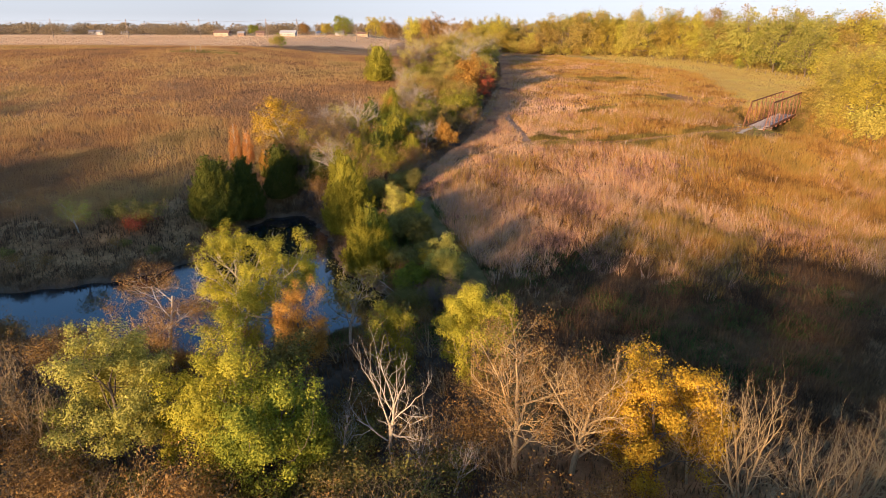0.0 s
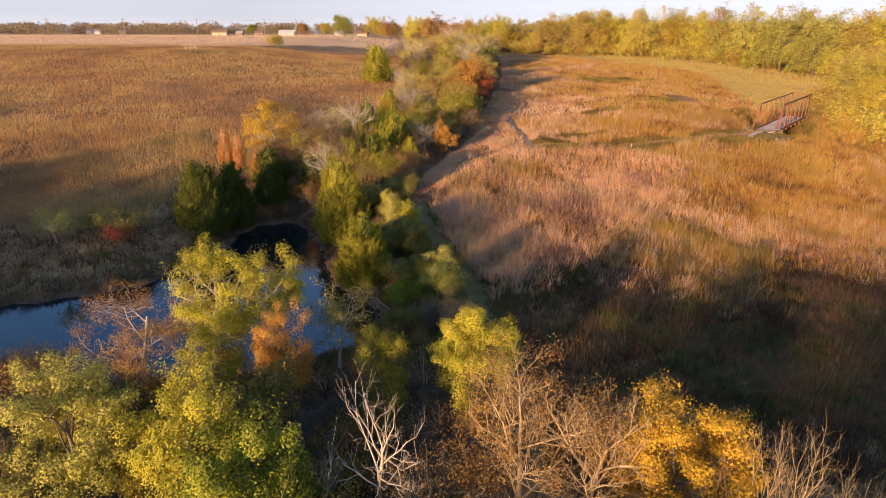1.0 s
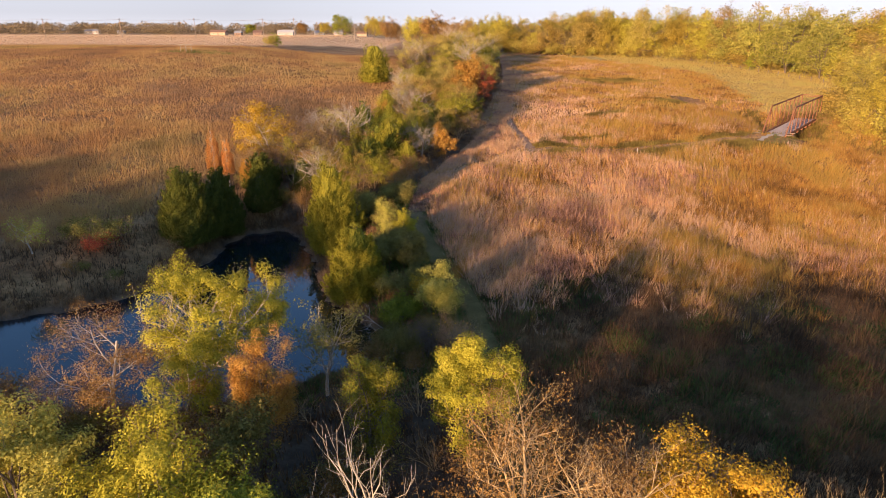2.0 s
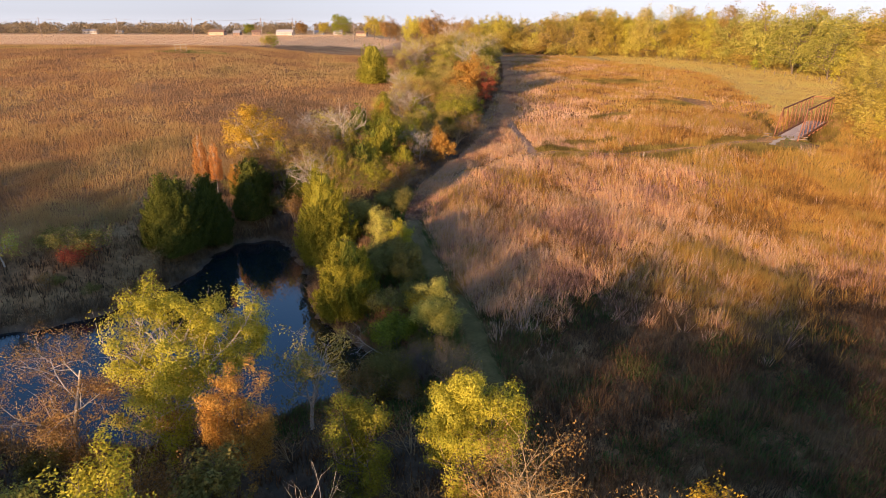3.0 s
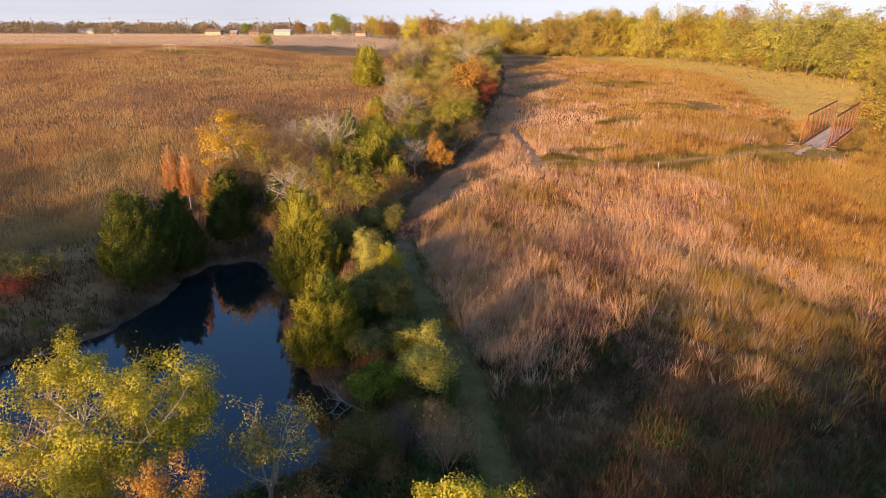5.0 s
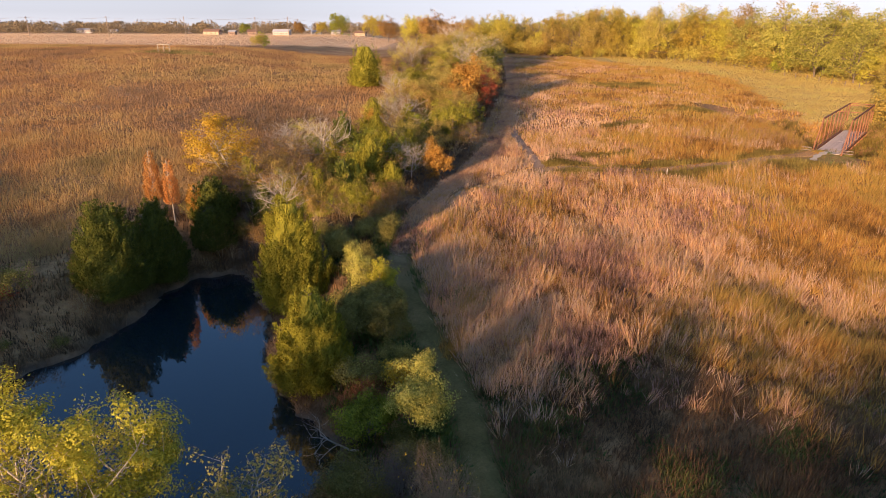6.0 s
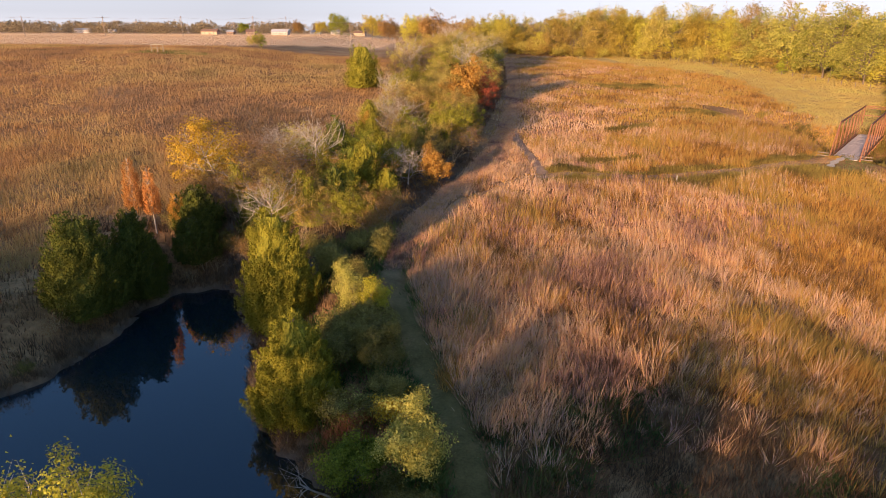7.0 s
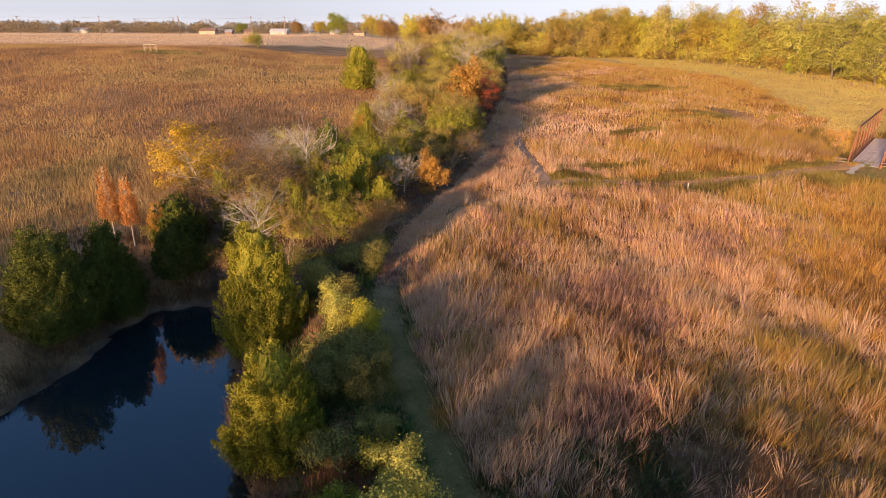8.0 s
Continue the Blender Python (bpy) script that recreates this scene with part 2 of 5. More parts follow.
def hedge_strip(x, y):
    """Positive outside the brushy strip along the hedgerow and the creek."""
    mid = np.interp(y, [60, 75, 90, 105, 136, 175, 240], [-9, -12, -10, -7, -1, 3, 8])
    half = np.interp(y, [60, 75, 90, 105, 136, 175, 240], [5, 8, 12, 11, 10, 13, 12])
    return np.abs(x - mid) - half


# ---- mesh helpers ----
def mesh_np(name, verts, faces, mats, smooth=False, index=None):
    """A mesh from numpy arrays; all faces have the same number of corners."""
    me = bpy.data.meshes.new(name)
    verts, faces = np.asarray(verts, np.float32), np.asarray(faces, np.int32)
    k = faces.shape[1]
    me.vertices.add(len(verts))
    me.vertices.foreach_set("co", verts.ravel())
    me.loops.add(faces.size)
    me.loops.foreach_set("vertex_index", faces.ravel())
    me.polygons.add(len(faces))
    me.polygons.foreach_set("loop_start", np.arange(len(faces), dtype=np.int32) * k)
    me.polygons.foreach_set("loop_total", np.full(len(faces), k, np.int32))
    for m in mats if isinstance(mats, (list, tuple)) else [mats]:
        me.materials.append(m)
    if index is not None:
        me.polygons.foreach_set("material_index", np.asarray(index, np.int32))
    me.update(calc_edges=True)
    me.polygons.foreach_set("use_smooth", np.full(len(faces), smooth, bool))
    return me


def part(name, data, material_or_none, parent, label=""):
    """Links a bmesh or a mesh as one object under a thing."""
    if isinstance(data, bmesh.types.BMesh):
        me = bpy.data.meshes.new(name)
        data.to_mesh(me)
        data.free()
        me.materials.append(material_or_none)
        data = me
    ob = new(name, data)
    ob.parent = parent
    if label:
        tagged(ob, label)
    return ob


def box(bm, cx, cy, cz, sx, sy, sz, m=None):
    r = bmesh.ops.create_cube(bm, size=1.0)
    t = Matrix.Translation((cx, cy, cz)) @ Matrix.Diagonal((sx, sy, sz, 1))
    bmesh.ops.transform(bm, matrix=(m @ t) if m else t, verts=r["verts"])
    return bm


def beam(bm, a, b, w, h):
    """A square bar from a to b."""
    a, b = Vector(a), Vector(b)
    d = b - a
    q = d.to_track_quat("Z", "Y").to_matrix().to_4x4()
    r = bmesh.ops.create_cube(bm, size=1.0)
    bmesh.ops.transform(bm, matrix=Matrix.Translation((a + b) / 2) @ q @ Matrix.Diagonal((w, h, d.length, 1)), verts=r["verts"])
    return bm


def tubes(branches, sides_by_level):
    """Tapered tubes round polylines: [(points, r0, r1, level)]."""
    V, Fq, base = [], [], 0
    for pts, r0, r1, lev in branches:
        n, s = len(pts), sides_by_level[min(lev, len(sides_by_level) - 1)]
        d = np.gradient(pts, axis=0)
        d /= np.linalg.norm(d, axis=1)[:, None] + 1e-9
        ref = np.array([1.0, 0, 0]) if abs(d[0, 0]) < 0.8 else np.array([0, 1.0, 0])
        u = np.cross(d, ref)
        u /= np.linalg.norm(u, axis=1)[:, None] + 1e-9
        v = np.cross(d, u)
        r = np.linspace(r0, r1, n)[:, None, None]
        a = np.arange(s) * 2 * np.pi / s
        ring = pts[:, None, :] + r * (np.cos(a)[None, :, None] * u[:, None, :] + np.sin(a)[None, :, None] * v[:, None, :])
        V.append(ring.reshape(-1, 3))
        i, j = np.meshgrid(np.arange(n - 1), np.arange(s), indexing="ij")
        p, q = base + i * s + j, base + i * s + (j + 1) % s
        Fq.append(np.stack([p, q, q + s, p + s], -1).reshape(-1, 4))
        base += n * s
    return np.concatenate(V), np.concatenate(Fq)


def unit(v):
    return v / (np.linalg.norm(v, axis=-1, keepdims=True) + 1e-9)


def cards(rng, pos, along, length, width, flat=0.5, face=None, loose=0.75):
    """Small pointed leaves at pos, pointing along, their faces towards face."""
    n = len(pos)
    face = np.array([0, 0, flat * 2]) if face is None else face
    along = unit(along)
    side = unit(np.cross(along, unit(rng.normal(size=(n, 3)) * loose + face)))
    nrm = np.cross(side, along)
    L, Wd = (length * rng.uniform(0.6, 1.3, n))[:, None], (width * rng.uniform(0.6, 1.3, n))[:, None]
    V = np.stack([pos, pos + along * L + side * Wd * 0.45 + nrm * Wd * 0.1, pos + along * L * 0.55 - side * Wd * 0.75], 1)
    return V.reshape(-1, 3), np.arange(n * 3).reshape(n, 3)


def grow(rng, levels=3, kids=(7, 5, 4), trunk=0.45, spread=0.5, wobble=0.12, up=0.15, stems=1, lean=(0, 0), ratio=0.62, angle=(25, 60)):
    """Branches of a tree about 1 high, as polylines."""
    out = []

    def branch(p, d, length, r, lev):
        n = (6, 4, 3, 3, 2)[min(lev, 4)] if lev < levels else 2
        pts = [p]
        for _ in range(n - 1):
            d = d + rng.normal(size=3) * wobble * (1 + 0.4 * lev) + np.array([0, 0, up * (0.6 if lev else 0.3)])
            d = d / np.linalg.norm(d)
            p = p + d * length / (n - 1)
            pts.append(p)
        pts = np.array(pts)
        out.append((pts, r, r * (0.45 if lev < levels else 0.25), lev))
        if lev >= levels:
            return
        k = max(2, int(kids[min(lev, len(kids) - 1)] * rng.uniform(0.8, 1.25)))
        turn0 = rng.uniform(0, 6.28)
        for i in range(k):
            u = (trunk if lev == 0 else 0.25) + (1 - (trunk if lev == 0 else 0.25)) * (i + rng.uniform(0.2, 1)) / k
            u = min(u, 1.0)
            j = min(int(u * (n - 1)), n - 2)
            q = pts[j] + (pts[j + 1] - pts[j]) * (u * (n - 1) - j)
            ax = unit(pts[j + 1] - pts[j])
            a = turn0 + i * 2.4 + rng.normal() * 0.4
            ref = np.array([1.0, 0, 0]) if abs(ax[0]) < 0.8 else np.array([0, 1.0, 0])
            s1 = unit(np.cross(ax, ref))
            s2 = np.cross(ax, s1)
            th = radians(rng.uniform(*angle)) * (1.0 if u < 0.95 else 0.4)
            nd = ax * math.cos(th) + (s1 * math.cos(a) + s2 * math.sin(a)) * math.sin(th) * (0.7 + spread)
            branch(q, unit(nd), length * ratio * rng.uniform(0.75, 1.2) * (1.15 - 0.45 * u if lev == 0 else 1), r * (0.55 if lev else 0.5) * (1.1 - 0.4 * u), lev + 1)

    for s in range(stems):
        a = rng.uniform(0, 6.28)
        tilt = 0.0 if stems == 1 else rng.uniform(0.1, 0.5)
        d0 = np.array([math.cos(a) * tilt + lean[0], math.sin(a) * tilt + lean[1], 1.0])
        branch(np.array([math.cos(a), math.sin(a), 0]) * (0.02 if stems > 1 else 0), unit(d0), (0.6 if stems == 1 else 0.6 * rng.uniform(0.7, 1.1)), 0.022 if stems == 1 else 0.012, 0)
    return out


def fit_size(branches, height, width, thick=1.0):
    allp = np.concatenate([b[0] for b in branches])
    lo, hi = np.percentile(allp[:, :2], 4, axis=0), np.percentile(allp[:, :2], 96, axis=0)
    s = np.array([width / (hi[0] - lo[0]), width / (hi[1] - lo[1]), height / np.percentile(allp[:, 2], 99.6)])
    k = height * thick
    mid, cap = (lo + hi) / 2 * s[:2], width * 0.56
    out = []
    for b in branches:
        p = b[0] * s
        d = p[:, :2] - mid
        r = np.linalg.norm(d, axis=1, keepdims=True) + 1e-9
        p[:, :2] = mid + d / r * np.where(r > cap * 0.8, cap * 0.8 + cap * 0.25 * np.tanh((r - cap * 0.8) / (cap * 0.25)), r)
        out.append((p, b[1] * k, b[2] * k, b[3]))
    return out


def leaf_points(rng, branches, levels, n, jitter, puffs, puff_r):
    """Points, ways and facings for n leaves: most in puffs at branch ends, the rest strewn along the twigs."""
    tw = [b[0] for b in branches if b[3] >= levels]
    keep = rng.random(len(tw)) < 0.9
    tw = [t for t, k in zip(tw, keep) if k] or tw
    A, B = np.array([t[0] for t in tw]), np.array([t[-1] for t in tw])
    ph = rng.uniform(0, 6.28, 3)
    wave = np.sin(B[:, 0] * 1.9 + ph[0]) + np.sin(B[:, 1] * 1.9 + ph[1]) + np.sin(B[:, 2] * 2.1 + ph[2])
    w = rng.uniform(0.4, 1.6, len(tw)) * np.clip(0.75 + 0.5 * wave, 0.06, 2.0)
    pick = rng.choice(len(tw), n, p=w / w.sum())
    u = rng.uniform(0.25, 1.05, n)
    pos = A[pick] + (B - A)[pick] * u[:, None] + rng.normal(size=(n, 3)) * jitter
    heart = np.median(B, axis=0) * np.array([1, 1, 0.8])
    face = unit(pos - heart) + rng.normal(size=(n, 3)) * 0.3
    # puffs: flattened bunches of leaves, each with a lit and a shaded side
    k = min(puffs, len(tw))
    at = rng.choice(len(tw), k, replace=False, p=w / w.sum())
    r = puff_r * rng.uniform(0.55, 1.35, k)
    share = r ** 2 * rng.uniform(0.6, 1.3, k)
    inp = rng.random(n) < 0.64
    m = int(inp.sum())
    q = rng.choice(k, m, p=share / share.sum())
    d = unit(rng.normal(size=(m, 3)) + np.array([0, 0, 0.35]))
    axis_way = unit((B - A)[at] + rng.normal(size=(k, 3)) * 0.2)[q]
    reach = np.sum(d * axis_way, axis=1, keepdims=True) * axis_way * rng.uniform(0.2, 1.3, k)[q][:, None]
    shell = rng.uniform(0.35, 1.0, m) ** 0.6
    pos[inp] = B[at][q] + (d * np.array([1, 1, 0.62]) + reach) * (r[q] * shell)[:, None] + rng.normal(size=(m, 3)) * (0.2 * r[q])[:, None]
    face[inp] = d + 0.45 * unit(B[at][q] - heart)
    face = unit(face)
    way = rng.normal(size=(n, 3)) + np.array([0, 0, -0.35])
    way = way - face * np.sum(way * face, axis=1, keepdims=True) * 0.8
    return pos, way, face


def broadleaf(name, label, category, seed, height, width, leaf, bark="grey", leaves=5000, size=0.17, bare_top=0.0, group="", **shape):
    """A tree: trunk with limbs and twigs, and a crown of single leaves."""
    rng = np.random.default_rng(seed)
    levels = shape.pop("levels", 3)
    thick = shape.pop("thick", 1.0)
    jitter = shape.pop("jitter", 0.22)
    puffs, puff_r = shape.pop("puffs", int(24 + 18 * width)), shape.pop("puff_r", 0.24 + 0.052 * width)
    br = fit_size(grow(rng, levels=levels, **shape), height, width, thick)
    root = tagged(new(name), label, category, group)
    V, Fq = tubes(br, (6, 4, 3, 3) if shape.get("stems", 1) == 1 else (4, 3, 3, 3))
    part("trunk", mesh_np("trunk", V, Fq, BARK[bark], True), None, root)
    if leaves:
        pos, way, face = leaf_points(rng, br, max(1, levels - 1), leaves, jitter, puffs, puff_r)
        if bare_top:
            keep = pos[:, 2] < height * (1 - bare_top * rng.random(len(pos)))
            pos, way, face = pos[keep], way[keep], face[keep]
        pos[:, 2] = np.maximum(pos[:, 2], 0.08)
        V, Fq = cards(rng, pos, way, size, size * 0.85, face=face, loose=0.32)
        part("crown", mesh_np("crown", V, Fq, LEAF[leaf], False), None, root)
    return root


def cedar(name, label, seed, height, width, leaf="cedar", sprays=14000, size=0.3, low=0.02, point=0.72, heart=0.76, category="cedar tree", bark="grey"):
    """A redcedar: a dense, lumpy cone of upswept sprays round a hidden trunk."""
    rng = np.random.default_rng(seed)
    root = tagged(new(name), label, category)
    ph = rng.uniform(0, 6.28, 8)
    trunk = [(np.array([[0, 0, 0], [0.02, 0, height * 0.5], [0, 0.02, height * 0.97]]), max(0.09, 0.16 * width / 6), 0.02, 0)]
    for i in range(70):
        u = low + (0.95 - low) * (i + rng.random()) / 70
        a = i * 2.4 + rng.normal() * 0.3
        r = width * 0.42 * (1 - u) ** 0.65
        z = u * height
        trunk.append((np.array([[0, 0, z], [math.cos(a) * r * 0.5, math.sin(a) * r * 0.5, z + r * 0.25], [math.cos(a) * r, math.sin(a) * r, z + r * 0.6]]), 0.045, 0.01, 2))
    V, Fq = tubes(trunk, (7, 5, 4, 3))
    part("trunk", mesh_np("trunk", V, Fq, BARK[bark], True), None, root)
    n = sprays
    rad = lambda u, a: width * 0.5 * np.clip(1 - u, 0, 1) ** point * (0.8 + 0.2 * np.minimum(1, (u - low + 0.02) * 4.5)) * 1.08 * (1 + 0.09 * np.sin(3 * a + ph[0] + 4 * u) + 0.07 * np.sin(5 * a - 7 * u + ph[1]) + 0.05 * np.sin(9 * a + 11 * u + ph[2]))
    # plumes: each a small upswept flame of sprays standing out of the cone
    k = 260
    pu = low + (0.97 - low) * (1 - np.sqrt(rng.random(k)) * 0.995)
    pa = rng.uniform(0, 6.28, k)
    pr = rad(pu, pa) * rng.uniform(0.74, 0.99, k)
    pick = rng.integers(0, k, n)
    ln = rng.uniform(0.5, 1.2, k)[pick] * width * 0.17
    s = rng.random(n) ** 0.85
    out = np.stack([np.cos(pa), np.sin(pa), np.zeros(k)], 1)[pick]
    centre = np.stack([np.cos(pa) * pr, np.sin(pa) * pr, pu * height], 1)[pick]
    stray = rng.normal(size=(n, 3)) * (width * 0.042 * (1.15 - s))[:, None]
    pos = centre - out * (0.03 * width) + (out * 0.4 + np.array([0, 0, 1.0])) * (s * ln)[:, None] + stray
    face = unit(stray) + 0.55 * out + np.array([0, 0, 0.25])
    fill = rng.random(n) < 0.25
    fu = low + (1 - low) * (1 - np.sqrt(rng.random(n)))
    fa = rng.uniform(0, 6.28, n)
    fr = rad(fu, fa) * rng.uniform(0.66, 0.88, n)
    pos[fill] = np.stack([np.cos(fa) * fr, np.sin(fa) * fr, fu * height], 1)[fill]
    face[fill] = np.stack([np.cos(fa), np.sin(fa), 0 * fa + 0.2], 1)[fill]
    pos[:, 2] = np.clip(pos[:, 2], 0.05, height)
    way = unit(pos * np.array([1, 1, 0])) * 0.4 + np.array([0, 0, 1.0]) + rng.normal(size=(n, 3)) * 0.4
    V, Fq = cards(rng, pos, way, size, size * 0.5, 0.0, face=face, loose=0.3)
    if heart:
        # the close inner foliage, a rough hull under the sprays
        hu, ha = np.meshgrid(np.linspace(low + 0.02, 0.95, 22), np.linspace(0, 2 * math.pi, 30, endpoint=False), indexing="ij")
        hr = rad(hu, ha) * heart * rng.uniform(0.86, 1.06, hu.shape)
        H = np.stack([np.cos(ha) * hr, np.sin(ha) * hr, hu * height], -1).reshape(-1, 3)
        i, j = np.meshgrid(np.arange(21), np.arange(30), indexing="ij")
        i, j, j2 = i.ravel(), j.ravel(), (j.ravel() + 1) % 30
        T = np.concatenate([np.stack([i * 30 + j, i * 30 + j2, (i + 1) * 30 + j2], 1), np.stack([i * 30 + j, (i + 1) * 30 + j2, (i + 1) * 30 + j], 1)])
        T = H[T].reshape(-1, 3)
        Fq = np.concatenate([Fq, len(V) + np.arange(len(T)).reshape(-1, 3)])
        V = np.concatenate([V, T])
    part("crown", mesh_np("crown", V, Fq, LEAF[leaf], False), None, root)
    return root


def put(ob, x, y, turn=0.0, sink=0.1, scale=1.0, tall=1.0):
    ob.matrix_world = pose(x, y, gz(x, y) - sink, 0, 0, turn) @ Matrix.Diagonal((scale, scale, scale * tall, 1))
    return ob


def again(ob, x, y, turn, scale=1.0, tall=1.0, sink=0.1):
    sc = (scale / ob.scale[0], scale / ob.scale[1], scale * tall / ob.scale[2])
    return copy_thing(ob, pose(x, y, gz(x, y) - sink, 0, 0, turn) @ Matrix.Diagonal((*sc, 1)))


# ---- the ground ----
def axis(fine0, fine1, step, far0, far1):
    a = list(np.arange(fine0, fine1 + 1e-6, step))
    s, v = step, fine1
    while v < far1:
        s *= 1.13
        v += s
        a.append(v)
    s, v, left = step, fine0, []
    while v > far0:
        s *= 1.13
        v -= s
        left.append(v)
    return np.array(left[::-1] + a)


gx, gy = axis(-48, 72, 0.8, -4600, 4600), axis(14, 128, 0.8, -4600, 4800)
GX, GY = np.meshgrid(gx, gy)
GZ = ground(GX, GY)
nx, ny = len(gx), len(gy)
ii, jj = np.meshgrid(np.arange(ny - 1), np.arange(nx - 1), indexing="ij")
quads = np.stack([ii * nx + jj, ii * nx + jj + 1, (ii + 1) * nx + jj + 1, (ii + 1) * nx + jj], -1).reshape(-1, 4)

soil, nt, b = material("prairie_soil", 0.95, 0.1)
tc = nt.nodes.new("ShaderNodeTexCoord")
thatch = ramp(nt, noise_tex(nt, tc.outputs["Object"], 0.09, 6.0, 0.6), [(0.3, (0.26, 0.14, 0.065)), (0.5, (0.42, 0.235, 0.10)), (0.7, (0.50, 0.31, 0.14))])
streak = noise_tex(nt, tc.outputs["Object"], 1.7, 5.0, 0.7)
thatch = mix(nt, 0.75, thatch, ramp(nt, streak, [(0.3, (0.35, 0.35, 0.35)), (0.7, (1.3, 1.25, 1.2))]), "MULTIPLY")
short = ramp(nt, noise_tex(nt, tc.outputs["Object"], 0.25, 6.0, 0.65), [(0.3, (0.50, 0.33, 0.11)), (0.55, (0.60, 0.42, 0.14)), (0.75, (0.52, 0.43, 0.12))])
stub = ramp(nt, noise_tex(nt, tc.outputs["Object"], 0.02, 6.0, 0.6), [(0.3, (0.66, 0.39, 0.19)), (0.7, (0.78, 0.50, 0.27))])
# dark brown: mud at the pond's rim, and the floor under the brush
dark_floor = ramp(nt, noise_tex(nt, tc.outputs["Object"], 0.8, 6.0, 0.6), [(0.3, (0.07, 0.05, 0.035)), (0.7, (0.19, 0.14, 0.09))])
zone = nt.nodes.new("ShaderNodeAttribute")
zone.attribute_name = "cover"
sep = nt.nodes.new("ShaderNodeSeparateColor")
nt.links.new(zone.outputs["Color"], sep.inputs[0])
col = mix(nt, sep.outputs[0], thatch, short)
col = mix(nt, sep.outputs[1], col, stub)
col = mix(nt, sep.outputs[2], col, dark_floor)
nt.links.new(col, b.inputs["Base Color"])
bump(nt, b, streak, 0.8, 0.25)
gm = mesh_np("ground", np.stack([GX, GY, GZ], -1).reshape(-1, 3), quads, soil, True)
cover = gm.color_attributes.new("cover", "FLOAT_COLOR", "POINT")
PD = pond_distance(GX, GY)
# third channel: dark brown at the pond's rim, along the hedgerow, below near brush
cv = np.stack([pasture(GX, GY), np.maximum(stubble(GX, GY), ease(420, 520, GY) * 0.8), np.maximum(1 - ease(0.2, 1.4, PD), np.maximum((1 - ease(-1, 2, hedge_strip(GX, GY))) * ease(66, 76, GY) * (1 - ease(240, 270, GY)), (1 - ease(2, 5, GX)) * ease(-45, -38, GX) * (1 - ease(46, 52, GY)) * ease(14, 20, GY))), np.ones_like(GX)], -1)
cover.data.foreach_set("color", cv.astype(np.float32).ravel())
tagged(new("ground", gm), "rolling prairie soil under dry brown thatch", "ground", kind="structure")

# the water: still, dark, a few ripples
wm, nt, b = material("pond_water", 0.02, 0.85)
b.inputs["Base Color"].default_value = (0.004, 0.014, 0.020, 1)
b.inputs["IOR"].default_value = 1.5
tc = nt.nodes.new("ShaderNodeTexCoord")
bump(nt, b, noise_tex(nt, tc.outputs["Object"], 2.2, 3.0, 0.5), 0.05, 0.03)
wx, wy = np.linspace(-80, -2, 40), np.linspace(37, 82, 24)
WX, WY = np.meshgrid(wx, wy)
ii, jj = np.meshgrid(np.arange(23), np.arange(39), indexing="ij")
wq = np.stack([ii * 40 + jj, ii * 40 + jj + 1, (ii + 1) * 40 + jj + 1, (ii + 1) * 40 + jj], -1).reshape(-1, 4)
wc = pond_distance(WX, WY).reshape(-1)[wq].min(1) < 2.0
tagged(new("water", mesh_np("water", np.stack([WX, WY, np.full_like(WX, WATER)], -1).reshape(-1, 3), wq[wc], wm)), "still dark pond water mirroring the blue evening sky", "water", kind="structure")


# ---- mown tracks ----
def smooth_line(pts, step=0.6):
    p = np.array(pts, float)
    for _ in range(3):
        q = np.empty((2 * len(p) - 2, 2))
        q[0::2], q[1::2] = 0.75 * p[:-1] + 0.25 * p[1:], 0.25 * p[:-1] + 0.75 * p[1:]
        p = np.vstack([p[:1], q, p[-1:]])
    s = np.r_[0, np.cumsum(np.hypot(*np.diff(p, axis=0).T))]
    t = np.arange(0, s[-1], step)
    return np.stack([np.interp(t, s, p[:, 0]), np.interp(t, s, p[:, 1])], 1)


turf, nt, b = material("mown_turf", 0.9, 0.1)
tc = nt.nodes.new("ShaderNodeTexCoord")
f = noise_tex(nt, tc.outputs["Object"], 0.5, 6.0, 0.65)
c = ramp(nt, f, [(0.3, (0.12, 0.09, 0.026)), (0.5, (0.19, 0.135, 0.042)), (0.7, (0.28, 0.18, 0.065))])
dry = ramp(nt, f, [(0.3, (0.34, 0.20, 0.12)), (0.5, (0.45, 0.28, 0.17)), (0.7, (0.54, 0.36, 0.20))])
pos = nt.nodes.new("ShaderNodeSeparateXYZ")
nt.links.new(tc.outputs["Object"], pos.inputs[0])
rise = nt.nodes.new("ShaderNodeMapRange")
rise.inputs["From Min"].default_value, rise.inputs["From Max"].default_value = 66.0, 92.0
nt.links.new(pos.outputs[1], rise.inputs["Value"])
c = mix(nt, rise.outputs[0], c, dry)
f2 = noise_tex(nt, tc.outputs["Object"], 6.0, 4.0, 0.7)
nt.links.new(mix(nt, 0.6, c, ramp(nt, f2, [(0.3, (0.5, 0.5, 0.5)), (0.7, (1.2, 1.2, 1.2))]), "MULTIPLY"), b.inputs["Base Color"])
bump(nt, b, f2, 0.6, 0.06)


